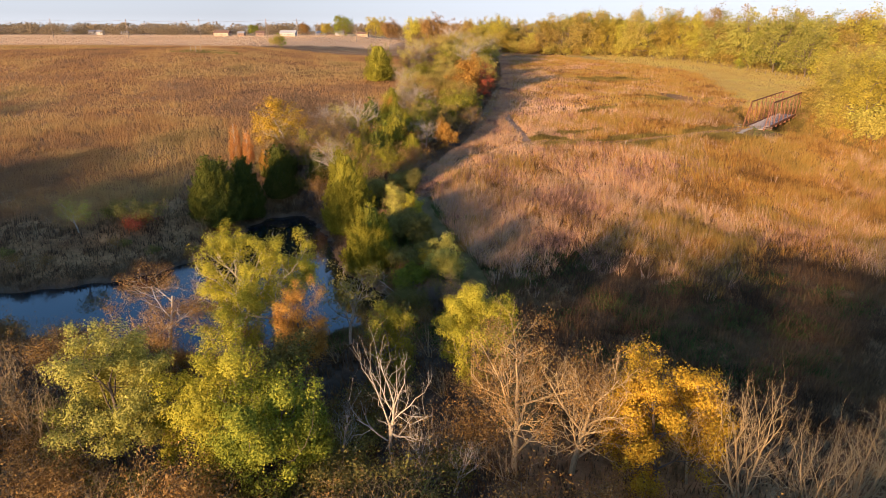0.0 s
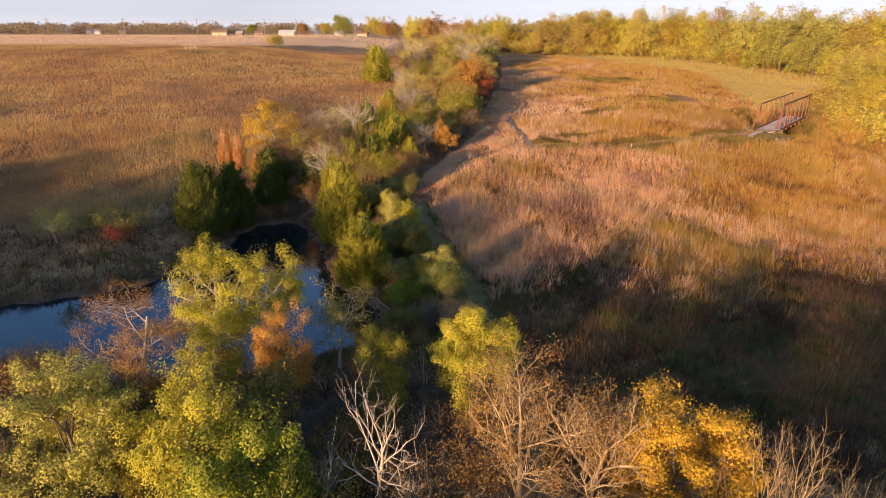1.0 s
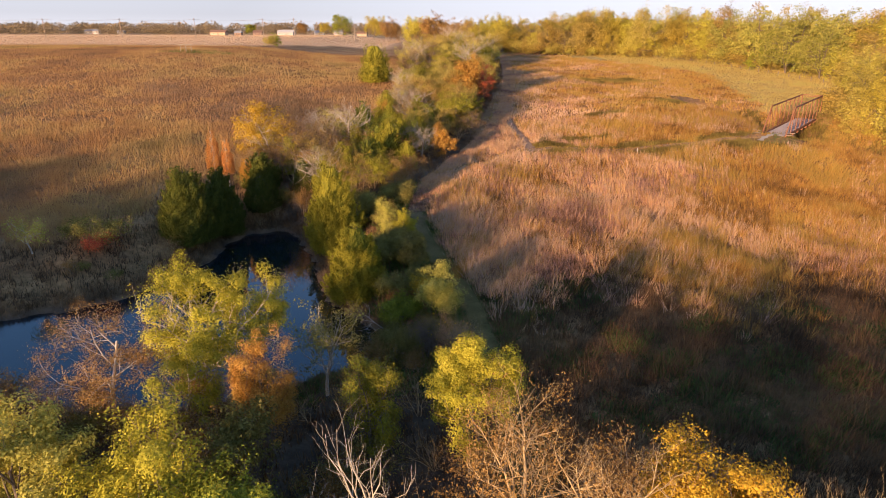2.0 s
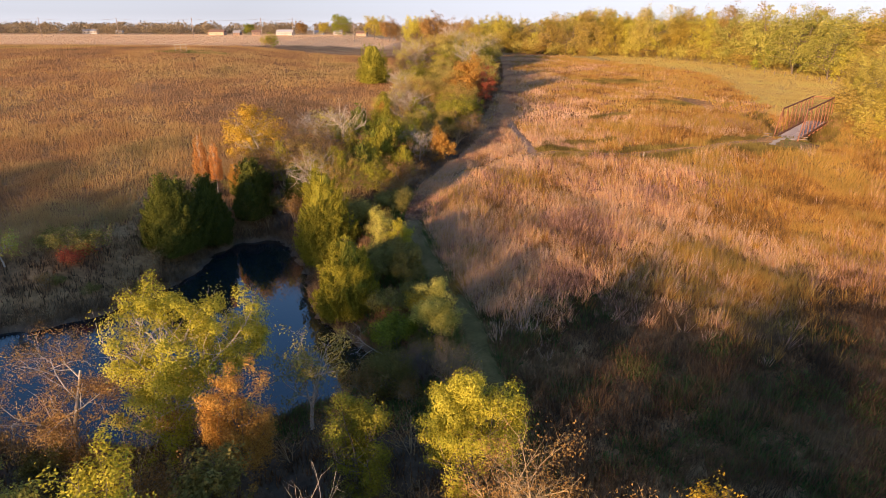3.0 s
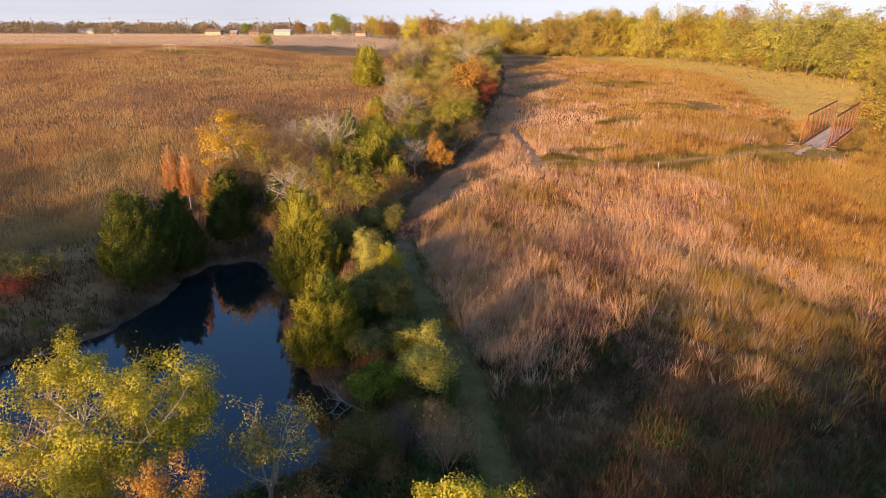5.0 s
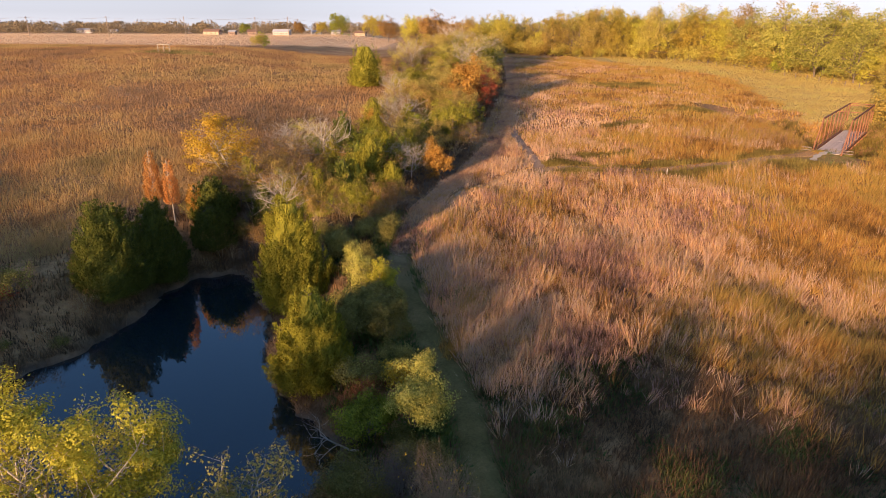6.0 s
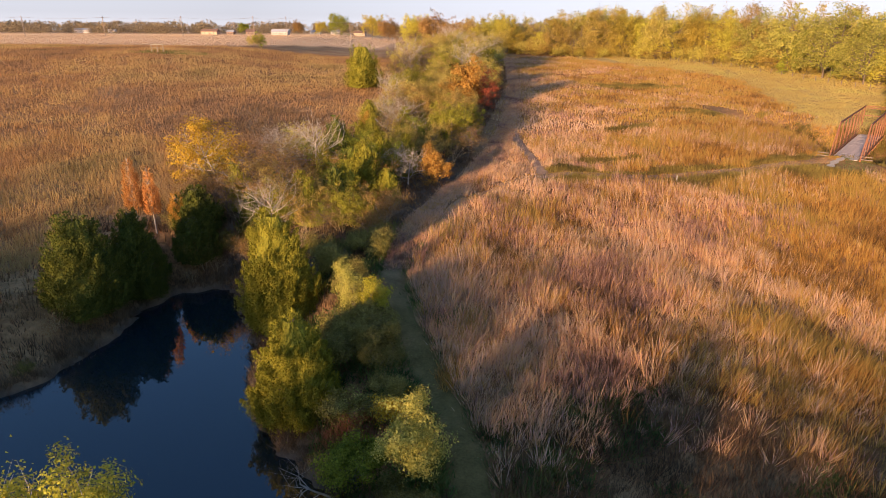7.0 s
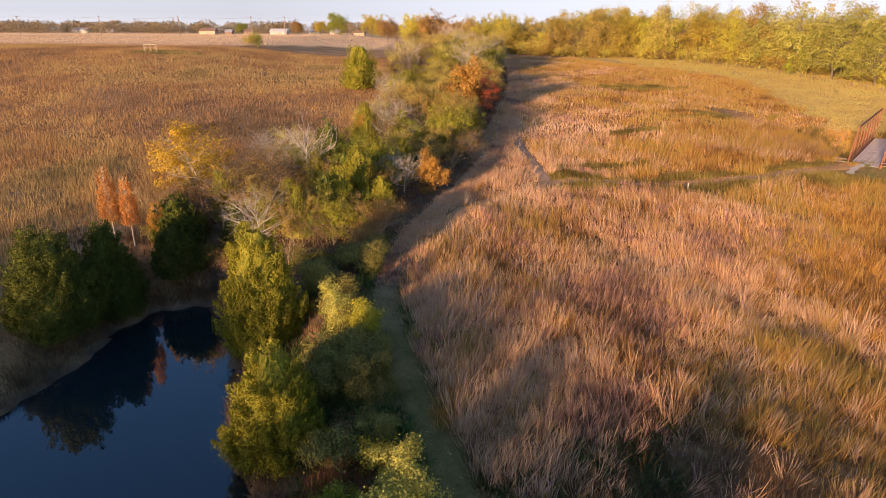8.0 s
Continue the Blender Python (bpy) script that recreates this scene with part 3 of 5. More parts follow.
def track(name, pts, half, label, lift=0.05):
    p = smooth_line(pts)
    d = np.gradient(p, axis=0)
    d /= np.linalg.norm(d, axis=1)[:, None]
    nrm = np.stack([d[:, 1], -d[:, 0]], 1)
    off = np.linspace(-1, 1, 7)
    wob = half * (1 + 0.12 * np.sin(np.arange(len(p)) * 0.37) + 0.08 * np.sin(np.arange(len(p)) * 0.91))
    P = p[:, None, :] + nrm[:, None, :] * (off[None, :] * wob[:, None])[..., None]
    Z = ground(P[..., 0], P[..., 1]) + lift - 0.12 * (np.abs(off) > 0.9)
    V = np.concatenate([P, Z[..., None]], -1).reshape(-1, 3)
    i, j = np.meshgrid(np.arange(len(p) - 1), np.arange(6), indexing="ij")
    q = np.stack([i * 7 + j, i * 7 + j + 1, (i + 1) * 7 + j + 1, (i + 1) * 7 + j], -1).reshape(-1, 4)
    return tagged(new(name, mesh_np(name, V, q, turf, True)), label, "path", kind="structure")


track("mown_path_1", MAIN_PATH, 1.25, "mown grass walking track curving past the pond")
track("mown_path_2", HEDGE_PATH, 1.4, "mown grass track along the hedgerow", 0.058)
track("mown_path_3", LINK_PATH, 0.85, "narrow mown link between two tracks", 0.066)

# ---- prairie grass ----
GRASS = {
    "tawny": grass_material("grass_tawny", [(0.27, 0.145, 0.09), (0.56, 0.34, 0.27), (0.64, 0.35, 0.16), (0.78, 0.53, 0.26), (0.66, 0.44, 0.36), (0.63, 0.39, 0.14)], 0.11, 0.35, 0.9),
    "gold": grass_material("grass_gold", [(0.18, 0.095, 0.03), (0.39, 0.21, 0.055), (0.50, 0.255, 0.055), (0.60, 0.38, 0.095), (0.35, 0.245, 0.055), (0.54, 0.31, 0.065)], 0.12, 0.35, 0.9),
    "left": grass_material("grass_brown", [(0.16, 0.10, 0.05), (0.33, 0.19, 0.095), (0.42, 0.24, 0.095), (0.52, 0.34, 0.13), (0.30, 0.21, 0.08)], 0.035, 0.12, 0.18),
    # thicket stems, their brown darkened to carry the shade of the near ground
    "thicket": grass_material("grass_shaded_thicket", [(0.09, 0.057, 0.032), (0.155, 0.093, 0.05), (0.21, 0.12, 0.06), (0.26, 0.165, 0.07)], 0.12, 0.5, 0.9),
    "olive": grass_material("grass_olive", [(0.15, 0.11, 0.03), (0.25, 0.18, 0.045), (0.35, 0.26, 0.065)], 0.2),
    "weed": grass_material("weed_green", [(0.06, 0.09, 0.025), (0.12, 0.165, 0.04), (0.21, 0.24, 0.06)], 0.4),
    "pasture": grass_material("grass_pasture", [(0.42, 0.30, 0.08), (0.50, 0.37, 0.11), (0.46, 0.38, 0.10)], 0.1),
    "stubble": grass_material("straw_stubble", [(0.54, 0.37, 0.23), (0.58, 0.41, 0.26), (0.62, 0.44, 0.28)], 0.03, 0.15, 0.0),
    "russet": grass_material("grass_russet", [(0.22, 0.09, 0.05), (0.34, 0.14, 0.08), (0.42, 0.20, 0.11)], 0.5),
    "reed": grass_material("reed_buff", [(0.12, 0.075, 0.04), (0.20, 0.13, 0.07), (0.30, 0.20, 0.11)], 0.4),
}


def sway(x, y):
    """The way in which wind and rain have laid the grass."""
    a = 0.9 + 1.5 * np.sin(x * 0.11 + y * 0.05) + 1.1 * np.sin(y * 0.16 - x * 0.07 + 2.0) + 0.6 * np.sin(x * 0.4 + 1.1 * np.sin(y * 0.3))
    return a


def blades(rng, x, y, per, height, width, spreading=0.25, lean=0.24, kink=True):
    """Tufts of bent blades on the ground."""
    n = len(x) * per
    ox, oy = rng.normal(size=n) * spreading, rng.normal(size=n) * spreading
    tx, ty = np.repeat(x, per) + ox, np.repeat(y, per) + oy
    h = np.repeat(height * rng.uniform(0.45, 1.4, len(x)) * (0.88 + 0.25 * np.sin(x * 0.6 + 2 * np.sin(y * 0.35)) * np.sin(y * 0.8 + np.sin(x * 0.5))), per) * rng.uniform(0.55, 1.15, n)
    laid = np.repeat(sway(x, y) + rng.normal(size=len(x)) * 0.9, per)
    pull = np.repeat(rng.uniform(0.1, 1.1, len(x)), per)
    a = np.arctan2(oy / spreading + pull * np.sin(laid), ox / spreading + pull * np.cos(laid)) + rng.normal(size=n) * 0.5
    l = lean * rng.uniform(0.3, 1.6, n)
    root = np.stack([tx, ty, ground(tx, ty) - 0.03], 1)
    wayv = np.stack([np.cos(a), np.sin(a), np.zeros(n)], 1)
    sa = rng.uniform(0, np.pi, n)
    side = np.stack([np.cos(sa), np.sin(sa), np.zeros(n)], 1) * (width * rng.uniform(0.6, 1.4, n) / 2)[:, None]
    up = np.array([0, 0, 1.0])
    tip = root + wayv * (l * h)[:, None] + up * (h * np.sqrt(np.clip(1 - l * l * 0.6, 0.2, 1)))[:, None]
    if not kink:
        V = np.stack([root - side, root + side, tip], 1).reshape(-1, 3)
        return V, np.arange(3 * n).reshape(n, 3)
    midp = root + wayv * (l * h * 0.32)[:, None] + up * (h * 0.58)[:, None]
    V = np.stack([root - side * 0.6, root + side * 0.6, midp + side * 0.5, tip], 1).reshape(-1, 3)
    k = np.arange(n)[:, None] * 4
    return V, np.concatenate([k + np.array([[0, 1, 2]]), k + np.array([[0, 2, 3]])])


def grass(name, label, mat, seed, region, count, per, height, width, want, kink=True, **more):
    rng = np.random.default_rng(seed)
    x0, x1, y0, y1 = region
    x, y = rng.uniform(x0, x1, count), rng.uniform(y0, y1, count)
    k = want(x, y, rng)
    x, y = x[k], y[k]
    V, Fq = blades(rng, x, y, per, height, width, kink=kink, **more)
    return tagged(new(name, mesh_np(name, V, Fq, GRASS[mat])), label, "grass", kind="stuff")


def right_field(x, y, rng):
    ok = (path_distance(x, y) > 0.05) & (line_distance(CREEK, x, y) > 2.4) & (pasture(x, y) < 0.5) & (bridgehead(x, y) > 0)
    u, lat = bridge_line(x, y)
    ok &= ~((u > -2.5) & (u < 28) & (lat < 1.0) & (lat > -6.5))
    left = np.interp(y, [30, 45, 60, 75, 90, 105, 136, 175, 240], [6.2, 5, 2, -1, 4, 7, 12, 17, 22])
    return ok & (x > left - 0.5) & (x < np.interp(y, [30, 90, 120, 160, 240], [70, 72, 72, 78, 80]))


WEEDS = [(12.0, 55.6, 3.6), (7.6, 51.0, 2.6), (18.0, 40.0, 3.4), (5.0, 54.5, 1.6), (2.6, 66.5, 2.0), (14.5, 47.0, 2.4), (24.0, 44.0, 3.0), (9.5, 44.0, 2.0), (30.0, 50.0, 2.6), (16.5, 44.0, 2.6), (21.5, 49.0, 2.0), (28.0, 42.0, 2.6), (12.0, 38.0, 2.2), (20.5, 35.5, 2.6), (34.5, 46.0, 2.6), (26.0, 37.0, 2.2)]


def weedy(x, y, rng):
    d = np.min([np.hypot(x - wx, y - wy) / r for wx, wy, r in WEEDS], axis=0)
    return (path_distance(x, y) > 0.2) & (x > 1) & (d + 0.25 * np.sin(x * 1.9 + y) + 0.25 * np.sin(y * 1.7 - x * 0.8) < 0.3 + 0.75 * rng.random(len(x)))


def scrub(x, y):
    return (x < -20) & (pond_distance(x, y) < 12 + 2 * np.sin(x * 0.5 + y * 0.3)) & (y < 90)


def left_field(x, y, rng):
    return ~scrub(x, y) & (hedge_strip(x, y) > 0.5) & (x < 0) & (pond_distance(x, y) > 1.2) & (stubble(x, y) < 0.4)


def fading(lo, hi, rise=True):
    """Tufts that come in (or die out) between two distances, outside the olive band."""
    def want(x, y, rng):
        p = ease(lo, hi, y + 3 * np.sin(x * 0.31) + 1.5 * np.sin(x * 0.9)) if rise else 1 - ease(lo, hi, y)
        return right_field(x, y, rng) & (rng.random(len(x)) < p) & ~olive_band(x, y)
    return want


OLIVE = [(34, 94.5, 5, 1.6), (46, 94.5, 5.5, 1.8), (23, 106.5, 5, 1.5), (50, 133, 7, 3.5), (46, 170, 9, 4.0), (31, 122, 4, 2.0)]


def olive_band(x, y):
    """The low olive band along the upper track, and some like patches."""
    ripple = 0.25 * np.sin(x * 1.1 + y * 0.4) + 0.2 * np.sin(y * 1.3 - x * 0.5)
    patch = np.min([np.hypot((x - px) / rx, (y - py) / ry) for px, py, rx, ry in OLIVE], axis=0) + ripple < 1
    return patch | (x > 13.5) & (y > 88) & (line_distance(MAIN_PATH, x, y) < 2.6 + 1.1 * np.sin(x * 0.45) + 0.6 * np.sin(x * 1.3 + y))


def rosy(x, y):
    """Share of the pinkish bluestem among the golden grass: most near the track."""
    return np.clip(0.70 - (x - 17) / 48 + 0.45 * np.sin(x * 0.17 + 1.2 * np.sin(y * 0.11)) * np.sin(y * 0.13 + 0.6) + 0.2 * np.sin(x * 0.5 + y * 0.35), 0.05, 0.95)


# the paler grass comes in where the shade coloured into the thicket ends
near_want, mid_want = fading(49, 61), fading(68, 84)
for mat, label, pick in (("tawny", "rosy tall bluestem grass laid over by wind", lambda x, y, r: r.random(len(x)) < rosy(x, y)),
                         ("gold", "golden tall prairie grass laid over by wind", lambda x, y, r: r.random(len(x)) > rosy(x, y))):
    grass("tall_grass", label, mat, 11, (-3, 68, 44, 86), 12500, 19, 1.4, 0.052, lambda x, y, r: near_want(x, y, r) & (r.random(len(x)) < 1 - ease(70, 86, y)) & pick(x, y, r), False, lean=0.42, spreading=0.17)
    grass("short_grass", label.replace("tall", "low"), mat, 41, (-3, 68, 44, 86), 13000, 9, 0.7, 0.055, lambda x, y, r: near_want(x, y, r) & (r.random(len(x)) < 1 - ease(70, 86, y)) & pick(x, y, r), False, lean=0.5, spreading=0.3)
    grass("tall_grass", label, mat, 12, (-2, 74, 68, 126), 15500, 15, 1.2, 0.065, lambda x, y, r: mid_want(x, y, r) & (r.random(len(x)) < 1 - ease(112, 126, y)) & pick(x, y, r), False, lean=0.4, spreading=0.2)
    grass("short_grass", label.replace("tall", "low"), mat, 42, (-2, 74, 68, 126), 14000, 7, 0.55, 0.08, lambda x, y, r: mid_want(x, y, r) & (r.random(len(x)) < 1 - ease(112, 126, y)) & pick(x, y, r), False, lean=0.5, spreading=0.35)
    grass("tall_grass", label, mat, 13, (4, 84, 110, 245), 18000, 11, 0.75, 0.13, lambda x, y, r: fading(110, 124)(x, y, r) & pick(x, y, r), False, spreading=0.6, lean=0.35)
# fills the shaded near field; part of that shade is in its colour
grass("low_thicket", "thicket of dry stems and forbs, near shade in its dark brown", "thicket", 14, (2, 68, 29, 65), 22000, 11, 0.85, 0.045, lambda x, y, r: right_field(x, y, r) & (r.random(len(x)) < 1 - ease(51, 63, y + 3 * np.sin(x * 0.31))), False, lean=0.4)
grass("green_weeds", "patches of low green weeds among dry grass", "weed", 15, (0, 60, 30, 72), 42000, 14, 0.5, 0.11, weedy, False, lean=0.9)
grass("lawn_grass", "short green lawn before the footbridge", "weed", 23, (45, 56, 92, 104), 2600, 7, 0.14, 0.06, lambda x, y, r: (bridgehead(x, y) < 0.4), False, lean=0.7)
grass("creek_weeds", "olive weeds along the creek banks", "olive", 24, (48, 78, 60, 126), 13000, 9, 0.8, 0.08, lambda x, y, r: ((line_distance(CREEK, x, y) < 4.0) | (np.abs(bridge_line(x, y)[0] - 14) < 12.5) & (np.abs(bridge_line(x, y)[1] + 4) < 7)) & (pasture(x, y) < 0.5), False, lean=0.5)
grass("pasture_grass", "short golden pasture grass", "pasture", 25, (58, 116, 118, 262), 42000, 6, 0.24, 0.13, lambda x, y, r: pasture(x, y) > 0.5, False, spreading=0.5, lean=0.5)
grass("stubble_stalks", "pale cut stubble on the harvested field", "stubble", 32, (-420, -30, 232, 520), 62000, 2, 0.3, 0.34, lambda x, y, r: stubble(x, y) > 0.5, False, spreading=0.6, lean=0.3)
grass("olive_grass", "olive green grass in a low band", "olive", 16, (13, 66, 84, 180), 64000, 11, 0.55, 0.07, lambda x, y, r: right_field(x, y, r) & olive_band(x, y), False, lean=0.4)
grass("brown_grass", "brown upland prairie grass on the slope", "left", 17, (-95, -18, 58, 120), 19000, 9, 0.85, 0.075, left_field, False, spreading=0.45, lean=0.3)
grass("brown_grass", "brown upland prairie grass on the slope", "left", 18, (-190, -10, 120, 240), 23000, 12, 0.65, 0.14, left_field, False, spreading=0.9, lean=0.35)
grass("bank_reeds", "buff dry reeds fringing the pond", "reed", 19, (-62, 0, 36, 84), 42000, 8, 0.75, 0.05, lambda x, y, r: (pond_distance(x, y) > 0.15) & (pond_distance(x, y) < 3.2 * r.random(len(x)) + 0.4), False, lean=0.5)
# same shade-darkened colour, under the brush and down the left bank
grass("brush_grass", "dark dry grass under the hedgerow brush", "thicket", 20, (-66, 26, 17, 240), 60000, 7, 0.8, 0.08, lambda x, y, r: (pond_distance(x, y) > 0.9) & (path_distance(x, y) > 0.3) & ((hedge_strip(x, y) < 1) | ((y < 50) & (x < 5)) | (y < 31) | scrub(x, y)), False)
grass("mown_grass", "short green blades on the mown track", "olive", 21, (-5, 7, 24, 84), 16000, 6, 0.14, 0.035, lambda x, y, r: path_distance(x, y) < 0.0, False, lean=0.8)
grass("mown_grass", "short tawny blades on the mown track", "tawny", 26, (-4, 26, 74, 250), 150000, 7, 0.5, 0.07, lambda x, y, r: (path_distance(x, y) < -0.05) & (line_distance(HEDGE_PATH, x, y) < 1.7), False, lean=0.5)
grass("mown_grass", "short tawny blades on the mown track", "gold", 29, (-3, 52, 78, 104), 40000, 6, 0.24, 0.06, lambda x, y, r: (path_distance(x, y) < -0.1) & (line_distance(MAIN_PATH, x, y) < 1.0), False, lean=0.5)
grass("path_edge_weeds", "green weeds along the track's edge", "weed", 22, (-6, 8, 30, 84), 14000, 8, 0.45, 0.08, lambda x, y, r: (path_distance(x, y) > 0.0) & (path_distance(x, y) < 0.3 + 1.3 * r.random(len(x)) ** 2) & (pond_distance(x, y) > 1.5), False, lean=0.5)

# golden tufts in a narrow row, standing in for sunlight between two shadows
grass("golden_tufts", "golden tufts laid as a sunlit strip beside the track", "gold", 33, (0, 5, 58, 68), 900, 16, 0.9, 0.045, lambda x, y, r: np.abs(x - np.interp(y, [58, 68], [1.9, 4.3])) < 0.3 + 0.4 * r.random(len(x)), False, lean=0.35)
grass("red_grass", "low russet grass under the cedars", "russet", 27, (-7, -0.5, 50, 60), 5200, 9, 0.5, 0.06, lambda x, y, r: (np.hypot((x + 3.2) / 2.2, (y - 54.6) / 2.6) < 0.6 + 0.5 * r.random(len(x))) & (path_distance(x, y) > 0.8) & (pond_distance(x, y) > 0.3), False, lean=0.5)
grass("shore_weeds", "low leafy weeds under the shore bushes", "weed", 28, (-10, 4, 40, 80), 15000, 9, 0.55, 0.13, lambda x, y, r: (pond_distance(x, y) > 1.0) & (path_distance(x, y) > 0.2) & (np.interp(y, [40, 50, 60, 70, 80], [4.5, 3, 1, -2, -2]) > x) & (np.sin(x * 1.4 + y * 0.5) + np.sin(y * 0.9 - x * 0.7) > r.uniform(-1.2, 0.8, len(x))), False, lean=0.9)
# ---- trees before the pond ----
BUSHY = dict(kids=(11, 6, 4), trunk=0.14, spread=0.7, up=0.10, angle=(30, 68), thick=0.8)
TWIG3 = dict(levels=3, kids=(10, 7, 6), trunk=0.2, spread=0.6, up=0.15, wobble=0.14, angle=(25, 60), thick=0.85)
TWIGGY = dict(levels=4, kids=(9, 7, 5, 4), trunk=0.16, spread=0.5, up=0.16, wobble=0.10, angle=(22, 52), thick=0.62)

put(broadleaf("tree", "pale yellow-green willow tree by the creek", "tree", 101, 8.6, 5.4, "pale_green", leaves=42000, size=0.118, **BUSHY), -17.6, 27.2)
put(broadleaf("tree", "yellow-green broad tree by the creek", "tree", 102, 8.8, 4.9, "yellow_green", leaves=42000, size=0.118, **BUSHY), -13.2, 27.0)
put(broadleaf("tree", "bright green leafy tree with dense crown", "tree", 103, 7.2, 4.5, "green", leaves=42000, size=0.118, **BUSHY), -8.2, 25.8)
put(broadleaf("tree", "small olive tree behind the green tree", "tree", 104, 6.2, 3, "olive", leaves=8000, size=0.14, **BUSHY), -10.0, 31.5)
dead = put(broadleaf("dead_tree", "dead bare tree with pale bleached limbs", "dead tree", 155, 10.0, 4.2, "olive", bark="pale", leaves=0, levels=4, kids=(8, 4, 3, 3), trunk=0.3, spread=0.5, up=0.2, wobble=0.14, angle=(18, 46), thick=0.62), -2.9, 28.0)
again(dead, -1.0, 25.4, 200, 0.42)
again(dead, 0.6, 25.0, 80, 0.4)
again(dead, -5.8, 26.6, 140, 0.5)
put(broadleaf("tree", "narrow yellow-olive tree behind the dead tree", "tree", 106, 6.6, 2.5, "cedar", leaves=20000, size=0.09, **BUSHY), -3.7, 35.0)
put(broadleaf("tree", "sunlit yellow-green tree beside the track", "tree", 107, 7.0, 3.9, "yellow_green", leaves=44000, size=0.105, **BUSHY), 2.7, 35.4)
put(broadleaf("tree", "russet tree nearly bare of leaves", "tree", 108, 8.8, 6, "rust", bark="golden", leaves=7000, size=0.1, **dict(TWIGGY, thick=1.0)), 3.9, 26.0)
put(broadleaf("tree", "russet forked tree nearly bare of leaves", "tree", 109, 8.2, 5, "rust", bark="golden", leaves=4200, size=0.1, **dict(TWIGGY, thick=1.0)), 7.0, 26.0)
put(broadleaf("tree", "golden orange maple with full autumn crown", "tree", 110, 7.4, 4.9, "gold", leaves=42000, size=0.118, bare_top=0.15, **BUSHY), 11.2, 25.0)
put(broadleaf("tree", "slender bare tree beside the maple", "tree", 111, 6.4, 2.4, "rust", bark="golden", leaves=200, size=0.13, **TWIGGY), 13.0, 25.2)
bare_a = put(broadleaf("tree", "bare tan tree with fine upright twigs", "tree", 112, 7.8, 3.8, "rust", bark="golden", leaves=0, stems=3, **dict(TWIGGY, kids=(6, 5, 4, 3), thick=0.95)), 14.8, 23.0)
again(bare_a, 17.5, 22.0, 130, 0.88)
again(bare_a, 19.4, 22.2, 250, 0.95)
again(bare_a, 22.5, 23.0, 60, 0.9)
again(bare_a, 25.5, 22.0, 10, 1.0)
again(bare_a, -23.4, 28.5, 200, 0.8)
again(bare_a, -26.5, 31.0, 90, 0.85)

# ---- trees on the pond's near shore ----
put(broadleaf("willow_tree", "leaning pale yellow-green tree over the pond", "tree", 120, 10.8, 7.2, "yellow_green", bark="pale", leaves=54000, size=0.11, puffs=120, puff_r=0.5, kids=(10, 6, 5), trunk=0.2, spread=0.75, up=0.10, lean=(-0.1, -0.1), angle=(25, 62), jitter=0.28, thick=0.9), -16.0, 42.2)
put(broadleaf("tree", "rust-brown tree with thin leaning limbs", "tree", 121, 6.8, 6.9, "rust", bark="pale", leaves=15000, size=0.09, levels=4, kids=(6, 5, 4, 3), trunk=0.2, spread=0.8, up=0.08, angle=(30, 65)), -20.6, 39.2)
put(broadleaf("tree", "small orange autumn tree on the shore", "tree", 122, 7.0, 2.7, "orange", leaves=26000, size=0.085, **BUSHY), -9.6, 36.4)
put(broadleaf("tree", "slim sparse tree with a pale trunk", "tree", 123, 6.6, 3.4, "olive", bark="pale", leaves=3000, size=0.13, kids=(8, 4, 3), trunk=0.3, spread=0.5), -7.3, 41.2)

# brushy understory between the near trees: three kinds, each repeated
brush_a = put(broadleaf("shrub", "tangled bare grey brush by the creek", "shrub", 130, 3.8, 3.8, "rust", bark="golden", leaves=500, size=0.1, stems=6, levels=3, kids=(5, 4, 3), thick=0.62, trunk=0.2, spread=0.6, up=0.1, group="creek brush"), -24.0, 34.5)
brush_b = put(broadleaf("shrub", "low olive green shrub by the creek", "shrub", 131, 2.6, 3.2, "olive", leaves=2800, size=0.125, stems=4, levels=2, kids=(6, 5), thick=0.7, trunk=0.15, spread=0.7, group="creek brush"), -6.0, 25.0)
brush_c = put(broadleaf("shrub", "rusty brown half-bare shrub", "shrub", 132, 3.6, 3.6, "rust", bark="tan", leaves=2600, size=0.125, stems=6, levels=2, kids=(7, 5), thick=0.7, trunk=0.2, spread=0.6, group="creek brush"), -28.0, 36.0)
rng = np.random.default_rng(77)
for k in range(130):
    x, y = rng.uniform(-40, 4), rng.uniform(19, 44)
    if pond_distance(np.array([x]), np.array([y]))[0] < 0.6 or path_distance(np.array([x]), np.array([y]))[0] < 1.6:
        continue
    src = (brush_a, brush_a, brush_c, brush_b)[rng.integers(4)]
    again(src, x, y, rng.uniform(0, 360), rng.uniform(0.7, 1.15) * (1.2 if x < -19 and y < 34 else 0.75 if y > 37 else 1.0))
for k in range(14):
    x, y = rng.uniform(4, 24), rng.uniform(17, 22)
    again((brush_a, brush_b, brush_c)[rng.integers(3)], x, y, rng.uniform(0, 360), rng.uniform(0.6, 1.1))

# ---- the right shore: cedars, bushes, a bare snag ----
put(cedar("cedar_tree", "tall golden-green redcedar on the shore", 201, 10.1, 7.0, "cedar", 50000, 0.19, point=0.6), -11.7, 69.8, sink=0.7)
put(cedar("cedar_tree", "rounded golden-green redcedar on the shore", 202, 7.6, 6.0, "cedar", 50000, 0.18, point=0.55), -7.6, 58.2, sink=0.8)
put(cedar("cedar_tree", "dark green redcedar across the pond", 203, 8.4, 7.6, "dark_cedar", 52000, 0.17, point=0.66), -28.3, 71.2)
put(cedar("cedar_tree", "dark green redcedar across the pond", 204, 8.2, 6.2, "dark_cedar", 36000, 0.17, point=0.7), -26.4, 75.8)
